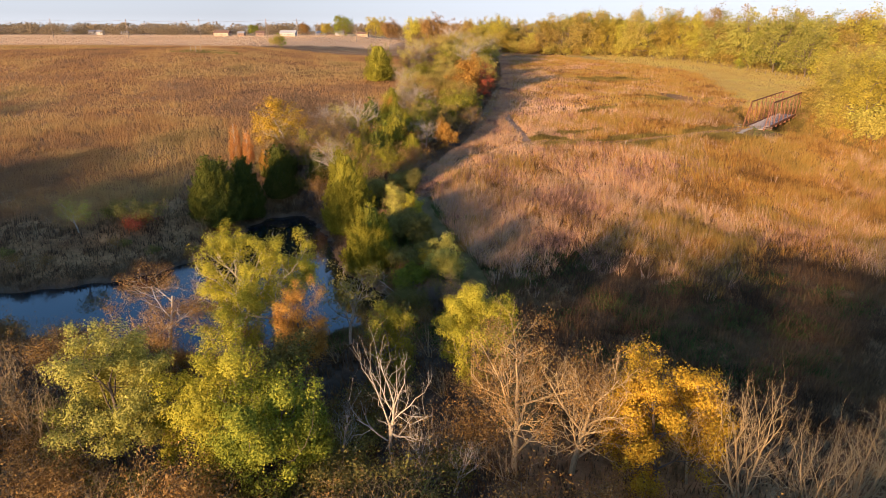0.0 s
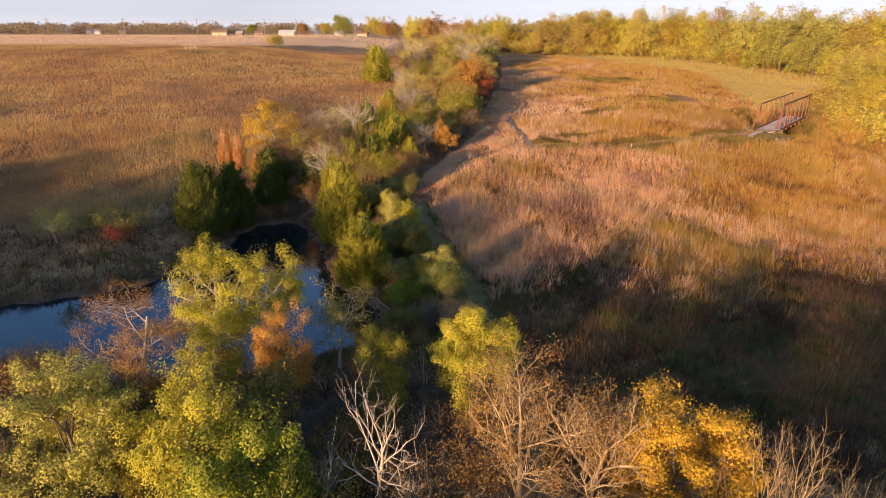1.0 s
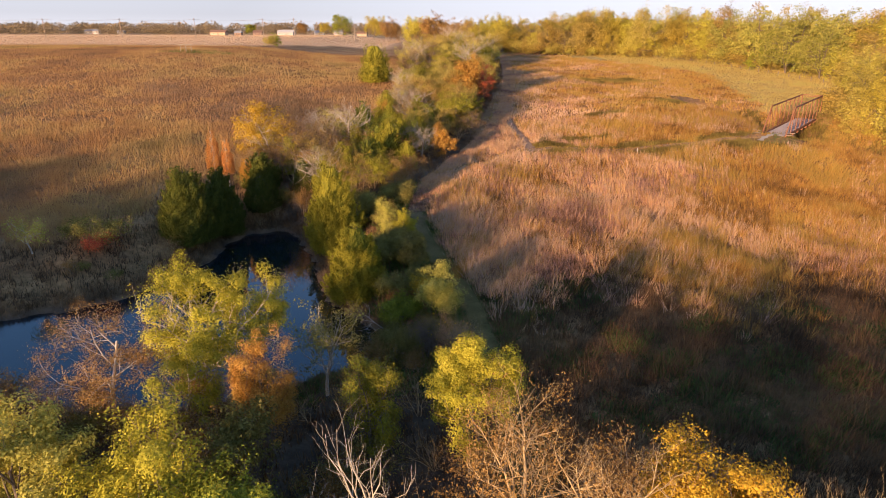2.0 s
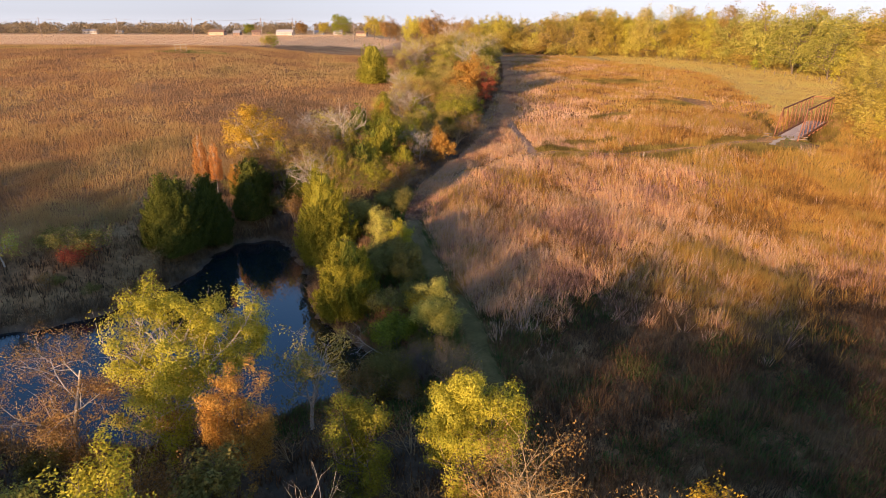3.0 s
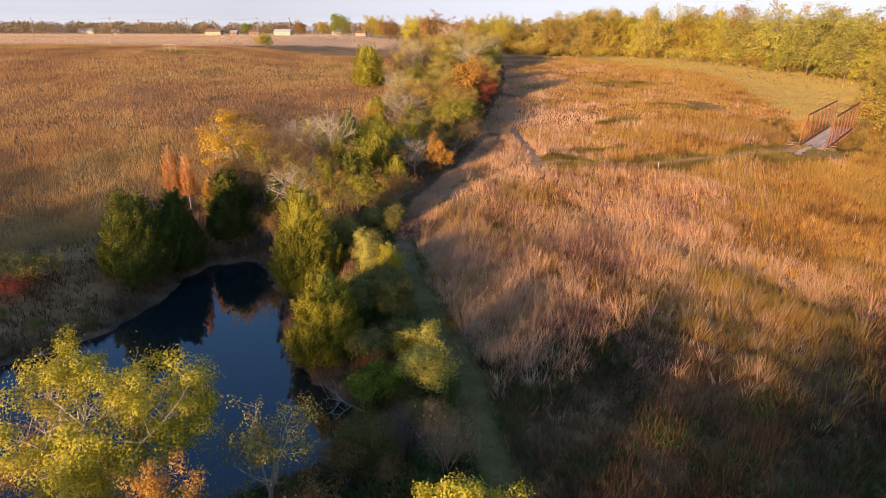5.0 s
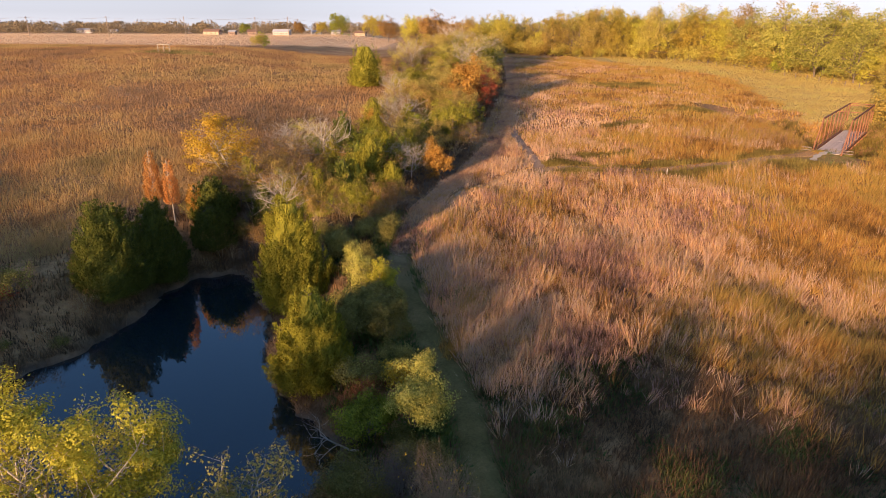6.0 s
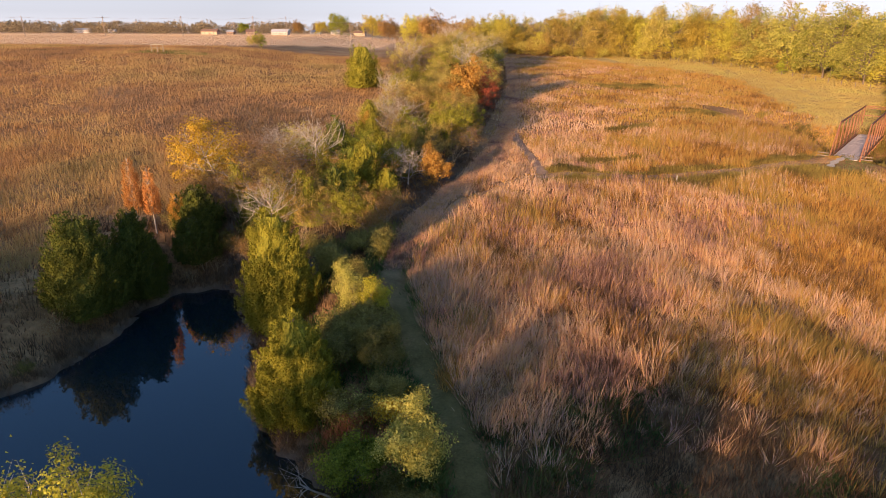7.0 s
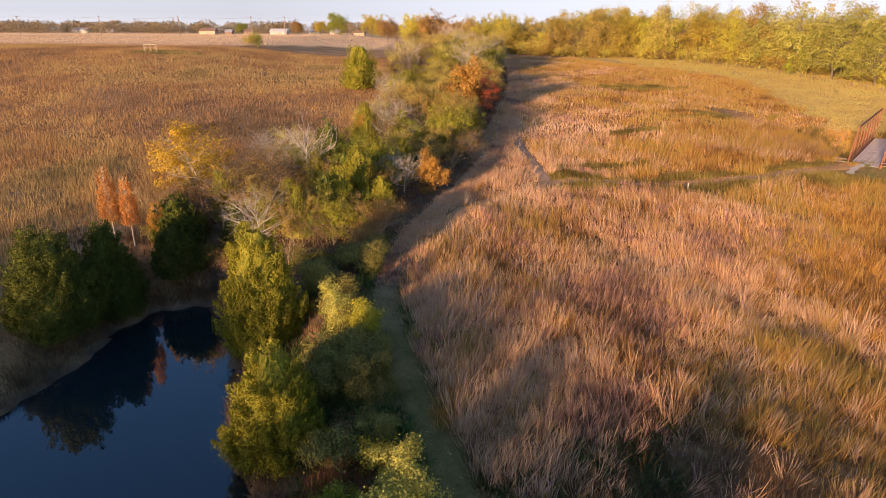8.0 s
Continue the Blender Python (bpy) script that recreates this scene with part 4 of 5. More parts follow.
put(cedar("cedar_tree", "low dark redcedar at the pond's head", 205, 4.6, 5.0, "dark_cedar", 13000, 0.24), -23.0, 81.0)
put(cedar("cedar_tree", "dark green redcedar above the pond's head", 208, 4.8, 5.2, "dark_cedar", 12000, 0.24, point=0.6), -23.6, 83.6)
put(broadleaf("bush", "pale grey-green bush beside the track", "bush", 210, 4.7, 3.2, "pale_green", leaves=17000, size=0.11, stems=3, levels=3, kids=(6, 5, 4), trunk=0.3, spread=0.4), -0.2, 51.6)
put(broadleaf("bush", "dark green rounded bush by the snag", "bush", 211, 2.8, 2.8, "green", leaves=11000, size=0.12, stems=4, kids=(6, 5, 4), trunk=0.2), -2.6, 51.0)
put(broadleaf("bush", "slim bush with pale yellow top", "bush", 212, 3.2, 1.8, "yellow_green", leaves=6000, size=0.11, stems=2, kids=(6, 5, 4), trunk=0.3), -4.0, 66.5)
put(broadleaf("bush", "slim pale green bush beside cedars", "bush", 213, 4.0, 1.6, "pale_green", leaves=4500, size=0.11, stems=2, kids=(6, 5, 4), trunk=0.3), -5.1, 67.6)
put(broadleaf("bush", "grey-green spreading bush beside the track", "bush", 214, 2.8, 2.6, "olive", leaves=9000, size=0.13, stems=4, kids=(6, 5, 4), trunk=0.2), -2.9, 62.2)
put(broadleaf("bush", "small orange bush beside the track", "bush", 215, 2.2, 1.6, "gold", leaves=2200, size=0.12, stems=4, kids=(5, 4, 3), trunk=0.3), -1.4, 55.2)
put(broadleaf("shrub", "bare reddish upright shrub by the track", "shrub", 216, 4.0, 3.0, "gold", bark="russet", leaves=60, size=0.14, stems=6, **TWIGGY), 1.4, 43.6)
put(broadleaf("shrub", "bare grey upright shrub by the track", "shrub", 217, 3.6, 3.0, "rust", leaves=0, stems=6, **TWIGGY), -0.8, 45.0)
put(broadleaf("bush", "dark olive bush at the pond's corner", "bush", 218, 3.0, 3.2, "olive", leaves=18000, size=0.085, stems=4, kids=(6, 5, 4), trunk=0.2), -3.2, 45.2)
put(broadleaf("bush", "low green bush under the cedars", "bush", 219, 2.4, 3.0, "olive", leaves=5000, size=0.12, stems=4, kids=(6, 5, 4), trunk=0.2), -4.2, 56.0)
low_bush = put(broadleaf("bush", "olive leafy bush under the pale bushes", "bush", 221, 2.4, 2.6, "olive", leaves=9000, size=0.10, stems=4, kids=(6, 5, 4), trunk=0.2), -3.4, 64.0)
for x, y, turn, k in ((-2.2, 60.2, 40, 0.85), (-4.6, 61.6, 100, 1.1), (-1.6, 58.0, 170, 0.7), (-5.4, 64.6, 220, 1.1), (-6.4, 70.5, 280, 1.0), (-0.9, 48.6, 320, 0.75), (0.6, 47.0, 20, 0.8), (-4.6, 69.0, 75, 0.8), (-7.8, 74.5, 130, 1.1), (-5.2, 78.0, 190, 1.2)):
    again(low_bush, x, y, turn, k)
snag = broadleaf("fallen_branch", "bleached fallen branch at the water's edge", "branch", 220, 4.0, 2.6, "rust", bark="pale", leaves=0, levels=3, kids=(5, 4, 3), trunk=0.4, wobble=0.2, thick=0.8)
snag.matrix_world = pose(-3.4, 50.2, WATER + 0.75, -8, -68, 20)

# ---- the left shore ----
put(broadleaf("shrub", "slim pale-leaved sapling on the far bank", "shrub", 230, 4.2, 2.6, "pale_green", bark="pale", leaves=1500, size=0.13, kids=(9, 4, 3), trunk=0.3), -40.8, 62.6)
put(broadleaf("shrub", "pale-topped shrub on the far bank", "shrub", 231, 2.6, 3.6, "olive", leaves=3500, size=0.13, stems=5, kids=(5, 4, 3), trunk=0.3), -36.8, 65.4)
put(broadleaf("shrub", "pale-topped shrub on the far bank", "shrub", 232, 2.4, 3.0, "olive", leaves=3000, size=0.13, stems=5, kids=(5, 4, 3), trunk=0.3), -33.4, 66.2)
put(broadleaf("shrub", "dark red shrub on the far bank", "shrub", 233, 1.6, 3.0, "red", leaves=2200, size=0.12, stems=5, kids=(5, 4, 3), trunk=0.3), -35.0, 64.0)

# low dark scrub down to the water
rng = np.random.default_rng(88)
for k in range(110):
    x, y = rng.uniform(-50, -22), rng.uniform(50, 82)
    if 1.0 < pond_distance(np.array([x]), np.array([y]))[0] < 5.5:
        again((brush_b, brush_b, brush_c, brush_a)[rng.integers(4)], x, y, rng.uniform(0, 360), rng.uniform(0.3, 0.6))

# ---- the hedgerow ----
def sapling(label, seed, height, width, x, y, leaf="coral"):
    """A slender sapling: pale stem, an upright flame of leaves."""
    return put(cedar("sapling", label, seed, height, width, leaf, 6500, 0.15, low=0.3, point=0.5, heart=0.0, category="tree", bark="pale"), x, y)


sapling("slender red-orange sapling above the cedars", 301, 7.8, 2.2, -28.9, 82.0)
sapling("slender orange sapling above the cedars", 302, 7.0, 2.0, -27.4, 82.4)
sapling("small orange sapling above the cedars", 313, 4.2, 2.4, -25.2, 83.0, "orange")
put(broadleaf("tree", "amber birch with a white trunk", "tree", 303, 8.6, 7.0, "gold", bark="pale", leaves=8000, size=0.2, **BUSHY), -24.6, 93.0)
hedge_yg = put(broadleaf("tree", "yellow-green hedgerow tree in leaf", "tree", 304, 6.0, 4.6, "cedar", leaves=7500, size=0.17, group="hedgerow", jitter=0.26, **dict(BUSHY, kids=(11, 4, 3))), 1.5, 116.0)
hedge_gr = put(broadleaf("tree", "dense green hedgerow tree in leaf", "tree", 305, 6.4, 5.0, "green", leaves=7500, size=0.17, group="hedgerow", jitter=0.26, **dict(BUSHY, kids=(11, 4, 3))), -6.6, 95.0)
hedge_ol = put(broadleaf("tree", "olive-brown hedgerow tree in autumn leaf", "tree", 306, 6.4, 6.0, "olive_tan", leaves=7500, size=0.17, group="hedgerow", jitter=0.26, **dict(BUSHY, kids=(11, 4, 3))), 2.0, 120.0)
hedge_bare = put(broadleaf("tree", "bare grey-brown hedgerow tree", "tree", 307, 6.4, 5.8, "rust", bark="grey", leaves=900, size=0.15, group="hedgerow", **TWIG3), -20.2, 89.0)
hedge_pale = put(broadleaf("tree", "bare pale-limbed tree in hedgerow", "tree", 308, 8.6, 7.4, "rust", bark="pale", leaves=0, group="hedgerow", **TWIG3), -14.0, 97.0)
hedge_rust = put(broadleaf("tree", "rust-orange hedgerow tree in autumn leaf", "tree", 309, 4.3, 3.1, "orange", leaves=7500, size=0.17, group="hedgerow", jitter=0.26, **dict(BUSHY, kids=(11, 4, 3))), 0.8, 97.0)
hedge_red = put(broadleaf("tree", "red-leaved hedgerow tree in autumn colour", "tree", 310, 7.4, 6.6, "red", leaves=7500, size=0.17, group="hedgerow", jitter=0.26, **dict(BUSHY, kids=(11, 4, 3))), 8.0, 141.0)
hedge_gold = put(cedar("cedar_tree", "golden-green redcedar in the hedgerow", 312, 6.6, 5.2, "cedar", 9500, 0.22), -7.2, 92.0)
hedge_ced = put(cedar("cedar_tree", "dark green redcedar in the hedgerow", 311, 7.4, 5.2, "dark_cedar", 8000, 0.24), -12.0, 101.0)
for src, x, y, turn, s in (
        (hedge_bare, -16.5, 88.0, 40, 0.95), (hedge_pale, -20.8, 101.0, 120, 0.72), (hedge_bare, -15.0, 91.0, 200, 1.0),
        (hedge_gold, -8.9, 88.0, 200, 0.85), (hedge_gold, -4.6, 89.6, 30, 0.62), (hedge_ced, -4.8, 93.5, 80, 0.6), (hedge_gold, -3.4, 101.0, 200, 0.8), (hedge_pale, -17.2, 99.0, 260, 0.85), (hedge_bare, -18.0, 93.0, 150, 1.05), (hedge_bare, -22.0, 96.0, 20, 0.95), (hedge_gold, -6.2, 98.0, 110, 0.95),
        (hedge_yg, -8.0, 100.0, 60, 1.0), (hedge_yg, -10.4, 92.0, 160, 0.7), (hedge_ol, -1.0, 107.0, 20, 0.85)):
    again(src, x, y, turn, s)
for src, x, y, turn, s in (
        (hedge_bare, -21.6, 86.5, 10, 0.7), (hedge_yg, 2.6, 113.0, 100, 1.1), (hedge_gr, 5.4, 121.0, 140, 0.8),
        (hedge_bare, 5.0, 110.0, 10, 0.8), (hedge_pale, -7.6, 124.0, 300, 0.75), (hedge_rust, -8.8, 117.0, 50, 0.95), (hedge_bare, -5.6, 112.0, 90, 0.9),
        (hedge_ol, 0.0, 137.0, 10, 1.15), (hedge_rust, 4.2, 138.0, 210, 2.0), (hedge_yg, -6.0, 148.0, 30, 1.25), (hedge_gr, 3.4, 128.0, 30, 0.8)):
    again(src, x, y, turn, s)
for src, x, y, turn, s in (
        (hedge_bare, -9.0, 172.0, 20, 1.4), (hedge_yg, 0.5, 172.0, 10, 1.35), (hedge_ol, 9.6, 158.0, 90, 1.1),
        (hedge_bare, 11.2, 165.0, 210, 1.1), (hedge_ol, 4.6, 180.0, 160, 1.35), (hedge_yg, 11.4, 188.0, 200, 1.45), (hedge_bare, -4.0, 184.0, 90, 1.5),
        (hedge_ol, -10.0, 190.0, 60, 1.3), (hedge_yg, 4.0, 205.0, 30, 1.4), (hedge_ol, 13.0, 208.0, 10, 1.5), (hedge_bare, -6.0, 210.0, 250, 1.6)):
    again(src, x, y, turn, s)
for src, x, y, turn, s in (
        (hedge_bare, -24.0, 89.0, 15, 0.75), (hedge_ol, -19.0, 96.0, 75, 0.8), (hedge_gr, -16.0, 94.5, 105, 0.6), (hedge_ol, -13.0, 89.0, 135, 0.65), (hedge_gold, -12.6, 95.5, 165, 0.75),
        (hedge_ol, -15.4, 103.0, 195, 0.9), (hedge_yg, -11.0, 105.0, 225, 0.9), (hedge_ol, -25.6, 96.5, 255, 0.7), (hedge_ced, -17.4, 90.6, 285, 0.5), (hedge_gr, -9.8, 97.0, 315, 0.8), (hedge_ol, -6.0, 104.0, 345, 0.9)):
    again(src, x, y, turn, s)
put(cedar("cedar_tree", "broad rounded green redcedar on the crest", 314, 9.6, 9.0, "cedar", 9000, 0.3, point=0.42), -17.4, 167.0)
hedge_far = (hedge_ol, hedge_ol, hedge_yg, hedge_ol, hedge_bare, hedge_yg, hedge_ol, hedge_pale)
hedge_src = (hedge_gold, hedge_gr, hedge_ol, hedge_ol, hedge_yg, hedge_bare, hedge_ced, hedge_pale)
for k in range(110):
    y = 82 + 178 * rng.random() ** 1.3
    mid = np.interp(y, [60, 75, 90, 105, 136, 175, 240], [-9, -12, -12, -7, -1, 1, 6])
    half = np.interp(y, [60, 75, 90, 105, 136, 175, 240], [5, 8, 9, 8, 8, 12, 12])
    x = mid + rng.uniform(-1, 1) * half
    s = rng.uniform(0.6, 0.95) * np.interp(y, [90, 140, 190], [0.9, 1.1, 1.5])
    if path_distance(np.array([x]), np.array([y]))[0] > 1.6 + s:
        again((hedge_far if y > 122 else hedge_src)[rng.integers(8)], x, y, rng.uniform(0, 360), s)
for k in range(60):
    x, y = rng.uniform(-31, -2), rng.uniform(78, 106)
    if pond_distance(np.array([x]), np.array([y]))[0] > 0.8 and path_distance(np.array([x]), np.array([y]))[0] > 1.2:
        again((brush_a, brush_c, brush_a, brush_b)[rng.integers(4)], x, y, rng.uniform(0, 360), rng.uniform(0.7, 1.2))
shrub_src = (brush_a, brush_b, brush_c, brush_a)
for k in range(90):
    y = rng.uniform(78, 225)
    mid = np.interp(y, [60, 75, 90, 105, 136, 175, 240], [-9, -12, -10, -7, -1, 3, 8])
    half = np.interp(y, [60, 75, 90, 105, 136, 175, 240], [5, 8, 11, 10, 9, 12, 11])
    x = mid + rng.uniform(-1, 1) * half
    if pond_distance(np.array([x]), np.array([y]))[0] < 1 or path_distance(np.array([x]), np.array([y]))[0] < 1.2:
        continue
    again(shrub_src[rng.integers(4)], x, y, rng.uniform(0, 360), rng.uniform(0.7, 1.3))

# ---- the woods ----
WOODS = [("yellow-brown autumn woodland tree", "wood_mix"), ("golden-leaved autumn woodland tree", "wood_gold"), ("olive-tan autumn woodland tree", "olive_tan"),
         ("golden autumn woodland tree", "wood_gold"), ("pale olive autumn woodland tree", "pale_green")]
wood = [put(broadleaf("woodland_tree", lab, "tree", 400 + i, 13.0, 10.0, leaf, leaves=6500, size=0.36, group="woods", levels=2, kids=(15, 7), trunk=0.1, spread=0.6, up=0.1, jitter=0.45, angle=(35, 80), thick=0.8, puffs=75, puff_r=1.0), 60 + 9 * i, 262, sink=0.2)
        for i, (lab, leaf) in enumerate(WOODS)]
wood_bare = put(broadleaf("woodland_tree", "bare grey woodland tree", "tree", 410, 13.0, 7.5, "rust", leaves=0, group="woods", levels=3, kids=(9, 6, 4), trunk=0.2, spread=0.45, up=0.2, thick=0.7), 52, 258, sink=0.2)
wood += [wood_bare]
wood_low = put(broadleaf("woodland_bush", "low leafy thicket at the wood's edge", "bush", 411, 4.6, 6.0, "wood_mix", leaves=1000, size=0.42, group="woods", stems=4, levels=2, kids=(6, 3), trunk=0.1, jitter=0.5), 66, 247)
creek = [put(broadleaf("creek_tree", lab, "tree", 430 + i, 12.5, 8.0, leaf, leaves=13000, size=0.23, group="creek trees", kids=(13, 5, 3), trunk=0.08, spread=0.65, up=0.1, jitter=0.35, angle=(35, 78), thick=0.7), x, y)
         for i, (lab, leaf, x, y) in enumerate((("golden-yellow tree beside the creek", "wood_gold", 72.0, 101.0), ("olive-gold tree beside the creek", "olive_tan", 72.5, 92.0), ("tawny half-bare tree beside the creek", "wood_mix", 73.0, 84.0)))]
rng = np.random.default_rng(5)
EDGE_Y = [(20, 275), (43, 250), (78, 238), (92, 205), (100, 182), (106, 166), (130, 150), (200, 140)]
placed = [(72, 101), (72.5, 92), (73, 84)]


def stand(x, y, s, apart, tall=1.0, name=""):
    if all((x - px) ** 2 + (y - py) ** 2 > apart * apart for px, py in placed):
        placed.append((x, y))
        ob = again(creek[rng.integers(3)] if name == "creek_tree" else wood[rng.integers(6)], x, y, rng.uniform(0, 360), s, tall, 0.2)
        if name:
            ob.name = name
            ob["group"] = name + "s"


for k in range(430):
    x = rng.uniform(14, 215)
    front = np.interp(x, [e[0] for e in EDGE_Y], [e[1] for e in EDGE_Y])
    stand(x, front + rng.random() ** 1.5 * 48, rng.uniform(0.75, 1.15) * np.interp(x, [40, 90, 140], [1.0, 1.15, 1.25]), 5.0)
for k in range(70):
    x = rng.uniform(24, 135)
    again(wood_low, x, np.interp(x, [e[0] for e in EDGE_Y], [e[1] for e in EDGE_Y]) + 1 + rng.uniform(-2, 5), rng.uniform(0, 360), rng.uniform(0.6, 1.2))
# the near wood along the creek
for k in range(34):
    y = rng.uniform(66, 130)
    again(wood_low, np.interp(y, [60, 85, 108, 130, 165], [70, 68, 69, 80, 96]) + rng.uniform(-1, 3), y, rng.uniform(0, 360), rng.uniform(0.5, 1.0))
for k in range(110):
    y = rng.uniform(64, 150)
    x = np.interp(y, [60, 85, 108, 130, 165], [71, 69, 70, 82, 98]) + rng.random() ** 1.7 * 38
    if not (pasture(np.array([x]), np.array([y]))[0] > 0.5 and y > 132 and x < 92):
        stand(x, y, rng.uniform(0.7, 0.98), 4.6, name="creek_tree")

# woods behind the camera, out of its sight, that shade the near bank and the left slope
for k in range(210):
    x = rng.uniform(-70, 46)
    stand(x, rng.uniform(-9, 2) - 0.12 * abs(x), rng.uniform(0.36, 0.46) if x < -22 else rng.uniform(0.51, 0.58) * (1.5 if x > 4 else 1.0), 4.6 if x < -22 else 3.4, name="bank_tree")
for k in range(120):
    x = rng.uniform(-150, -62)
    stand(x, np.interp(x, [-150, -100, -62], [46, 24, 4]) + rng.uniform(-14, 4), rng.uniform(1.08, 1.34), 5.0, name="slope_tree")
for k in range(14):
    stand(-112 - 6 * k * 0.6 - rng.uniform(0, 14), 66 + 4.5 * k, rng.uniform(0.7, 1.1), 4.0, name="slope_tree")
for k in range(26):
    x = rng.uniform(21, 62)
    again(hedge_ol, x, rng.uniform(8, 13) - 0.1 * (x - 21), rng.uniform(0, 360), rng.uniform(1.2, 1.45))


# far woods along the horizon
def far_woods(name, seed, n, x0, x1, y0, y1, h, label):
    rng = np.random.default_rng(seed)
    V, Fq, base = [], [], 0
    for i in range(n):
        x, y = rng.uniform(x0, x1), rng.uniform(y0, y1)
        hh = h * rng.uniform(0.6, 1.25)
        m = 130
        u = rng.normal(size=(m, 3))
        u = unit(u) * rng.uniform(0.5, 1.0, (m, 1))
        pos = np.array([x, y, gz(x, y) + hh * 0.42]) + u * np.array([hh * 0.55, hh * 0.55, hh * 0.45])
        v, f = cards(rng, pos, u + rng.normal(size=(m, 3)) * 0.5, hh * 0.12, hh * 0.12)
        V.append(v)
        Fq.append(f + base)
        base += len(v)
    return tagged(new(name, mesh_np(name, np.concatenate(V), np.concatenate(Fq), LEAF["far"])), label, "woods", kind="stuff")


far_woods("far_woods", 505, 130, -520, -40, 560, 640, 9, "scattered trees round the farmsteads")
far_woods("far_woods", 501, 520, -900, -20, 740, 860, 13, "hazy brown woods along the horizon")
far_woods("far_woods", 502, 260, -30, 420, 420, 640, 13, "autumn woods on the far rise")
far_woods("far_woods", 503, 200, 150, 900, 230, 520, 13, "autumn woods on the far rise")
far_woods("far_woods", 504, 240, -1600, -900, 500, 1200, 14, "hazy brown woods along the horizon")
# ---- landmark trees at the wood's edge and on the crest ----
put(broadleaf("tree", "rounded pale willow at the wood's edge", "tree", 420, 11.5, 11.0, "pale_green", leaves=12000, size=0.27, **dict(BUSHY, jitter=0.4)), 113, 190)
put(broadleaf("tree", "rounded pale willow at the wood's edge", "tree", 421, 9.5, 10.0, "pale_green", leaves=12000, size=0.27, **dict(BUSHY, jitter=0.4)), 120, 182)
put(broadleaf("tree", "broad dark green tree at the wood's edge", "tree", 422, 9.5, 11.0, "green", leaves=12000, size=0.27, **dict(BUSHY, jitter=0.4)), 104, 184)
put(broadleaf("tree", "broad dark green tree at the wood's edge", "tree", 423, 10.5, 10.0, "green", leaves=12000, size=0.27, **dict(BUSHY, jitter=0.4)), 97, 196)
far_tree = put(broadleaf("tree", "rounded yellow tree near the farmsteads", "tree", 424, 15.0, 13.0, "wood_gold", leaves=5200, size=0.6, **dict(BUSHY, jitter=0.8)), -50.5, 470)
far_dark = put(broadleaf("tree", "rounded dark green tree near the farmsteads", "tree", 425, 14.0, 12.0, "green", leaves=5200, size=0.6, **dict(BUSHY, jitter=0.8)), -75, 480)
far_brown = put(broadleaf("tree", "broad brown tree past the hedgerow", "tree", 426, 14.0, 12.0, "rust", leaves=4200, size=0.6, **dict(BUSHY, jitter=0.8)), -36, 430)
again(far_tree, -13, 335, 40, 0.95)
again(far_brown, -5, 330, 0, 1.1)
again(far_brown, 6, 325, 120, 0.9)
again(far_dark, -143, 480, 60, 0.55)
again(far_brown, -110, 500, 60, 0.7)
again(far_tree, -92, 500, 160, 0.6)
again(hedge_ol, -66.0, 245, 0, 0.7, 1.0)
again(hedge_gr, -64.0, 247, 90, 0.8, 1.0)

# ---- the iron truss footbridge ----
RUST = plain("rusted_iron", (0.24, 0.10, 0.05), 0.85, 0.4, 4.0)
DECK = plain("weathered_planks", (0.50, 0.39, 0.33), 0.9, 0.25, 2.0)
TIMBERDARK = plain("weathered_rail", (0.24, 0.18, 0.14), 0.9, 0.25, 3.0)
STONE = plain("grey_stone", (0.30, 0.27, 0.23), 0.95, 0.3, 2.0)
GRAVEL = plain("pale_gravel", (0.48, 0.39, 0.30), 0.95, 0.25, 8.0)
L, WID, HIGH, PANELS = 27.2, 3.3, 4.05, 8
bridge = tagged(new("footbridge"), "rusted iron truss footbridge with plank deck over the creek", "bridge")
bridge.matrix_world = pose(50.7, 100.8, 6.4, 0, 0, math.degrees(0.87))
step = L / PANELS
for side, y in ((0, 0.0), (1, -WID)):
    part("lower_chord", beam(bmesh.new(), (0, y, 0), (L, y, 0), 0.22, 0.28), RUST, bridge)
    part("top_chord", beam(bmesh.new(), (step, y, HIGH), (L - step * 0.15, y, HIGH), 0.17, 0.17), RUST, bridge)
    part("end_post", beam(bmesh.new(), (0, y, 0), (step, y, HIGH), 0.15, 0.16), RUST, bridge)
    part("end_post", beam(bmesh.new(), (L, y, 0), (L - step * 0.15, y, HIGH), 0.15, 0.16), RUST, bridge)
    for i in range(1, PANELS):
        x = i * step
        if x >= step:
            part("post", beam(bmesh.new(), (x, y, 0.14), (x, y, HIGH - 0.12), 0.11, 0.11), RUST, bridge)
    for i in range(1, PANELS):
        part("diagonal", beam(bmesh.new(), (i * step, y + 0.02, HIGH - 0.1), ((i + 1) * step if i < PANELS // 2 else (i - 1) * step, y + 0.02, 0.1), 0.05, 0.05), RUST, bridge)
    for z in (0.5, 0.85, 1.2):
        part("handrail", beam(bmesh.new(), (0.2, y + (-0.18 if side == 0 else 0.18), z), (L - 0.2, y + (-0.18 if side == 0 else 0.18), z), 0.035, 0.05), RUST, bridge)
for i in range(1, PANELS + 1):
    x = min(i * step, L - step * 0.15)
    if i > PANELS - 2 or i == 4:
        part("top_strut", beam(bmesh.new(), (x, 0, HIGH), (x, -WID, HIGH), 0.08, 0.1), RUST, bridge)
    part("floor_beam", beam(bmesh.new(), (i * step - step / 2, 0.2, -0.3), (i * step - step / 2, -WID - 0.2, -0.3), 0.18, 0.35), RUST, bridge)
plank_me = bpy.data.meshes.new("plank")
bm = box(bmesh.new(), 0, 0, 0, 0.27, WID - 0.5, 0.07)
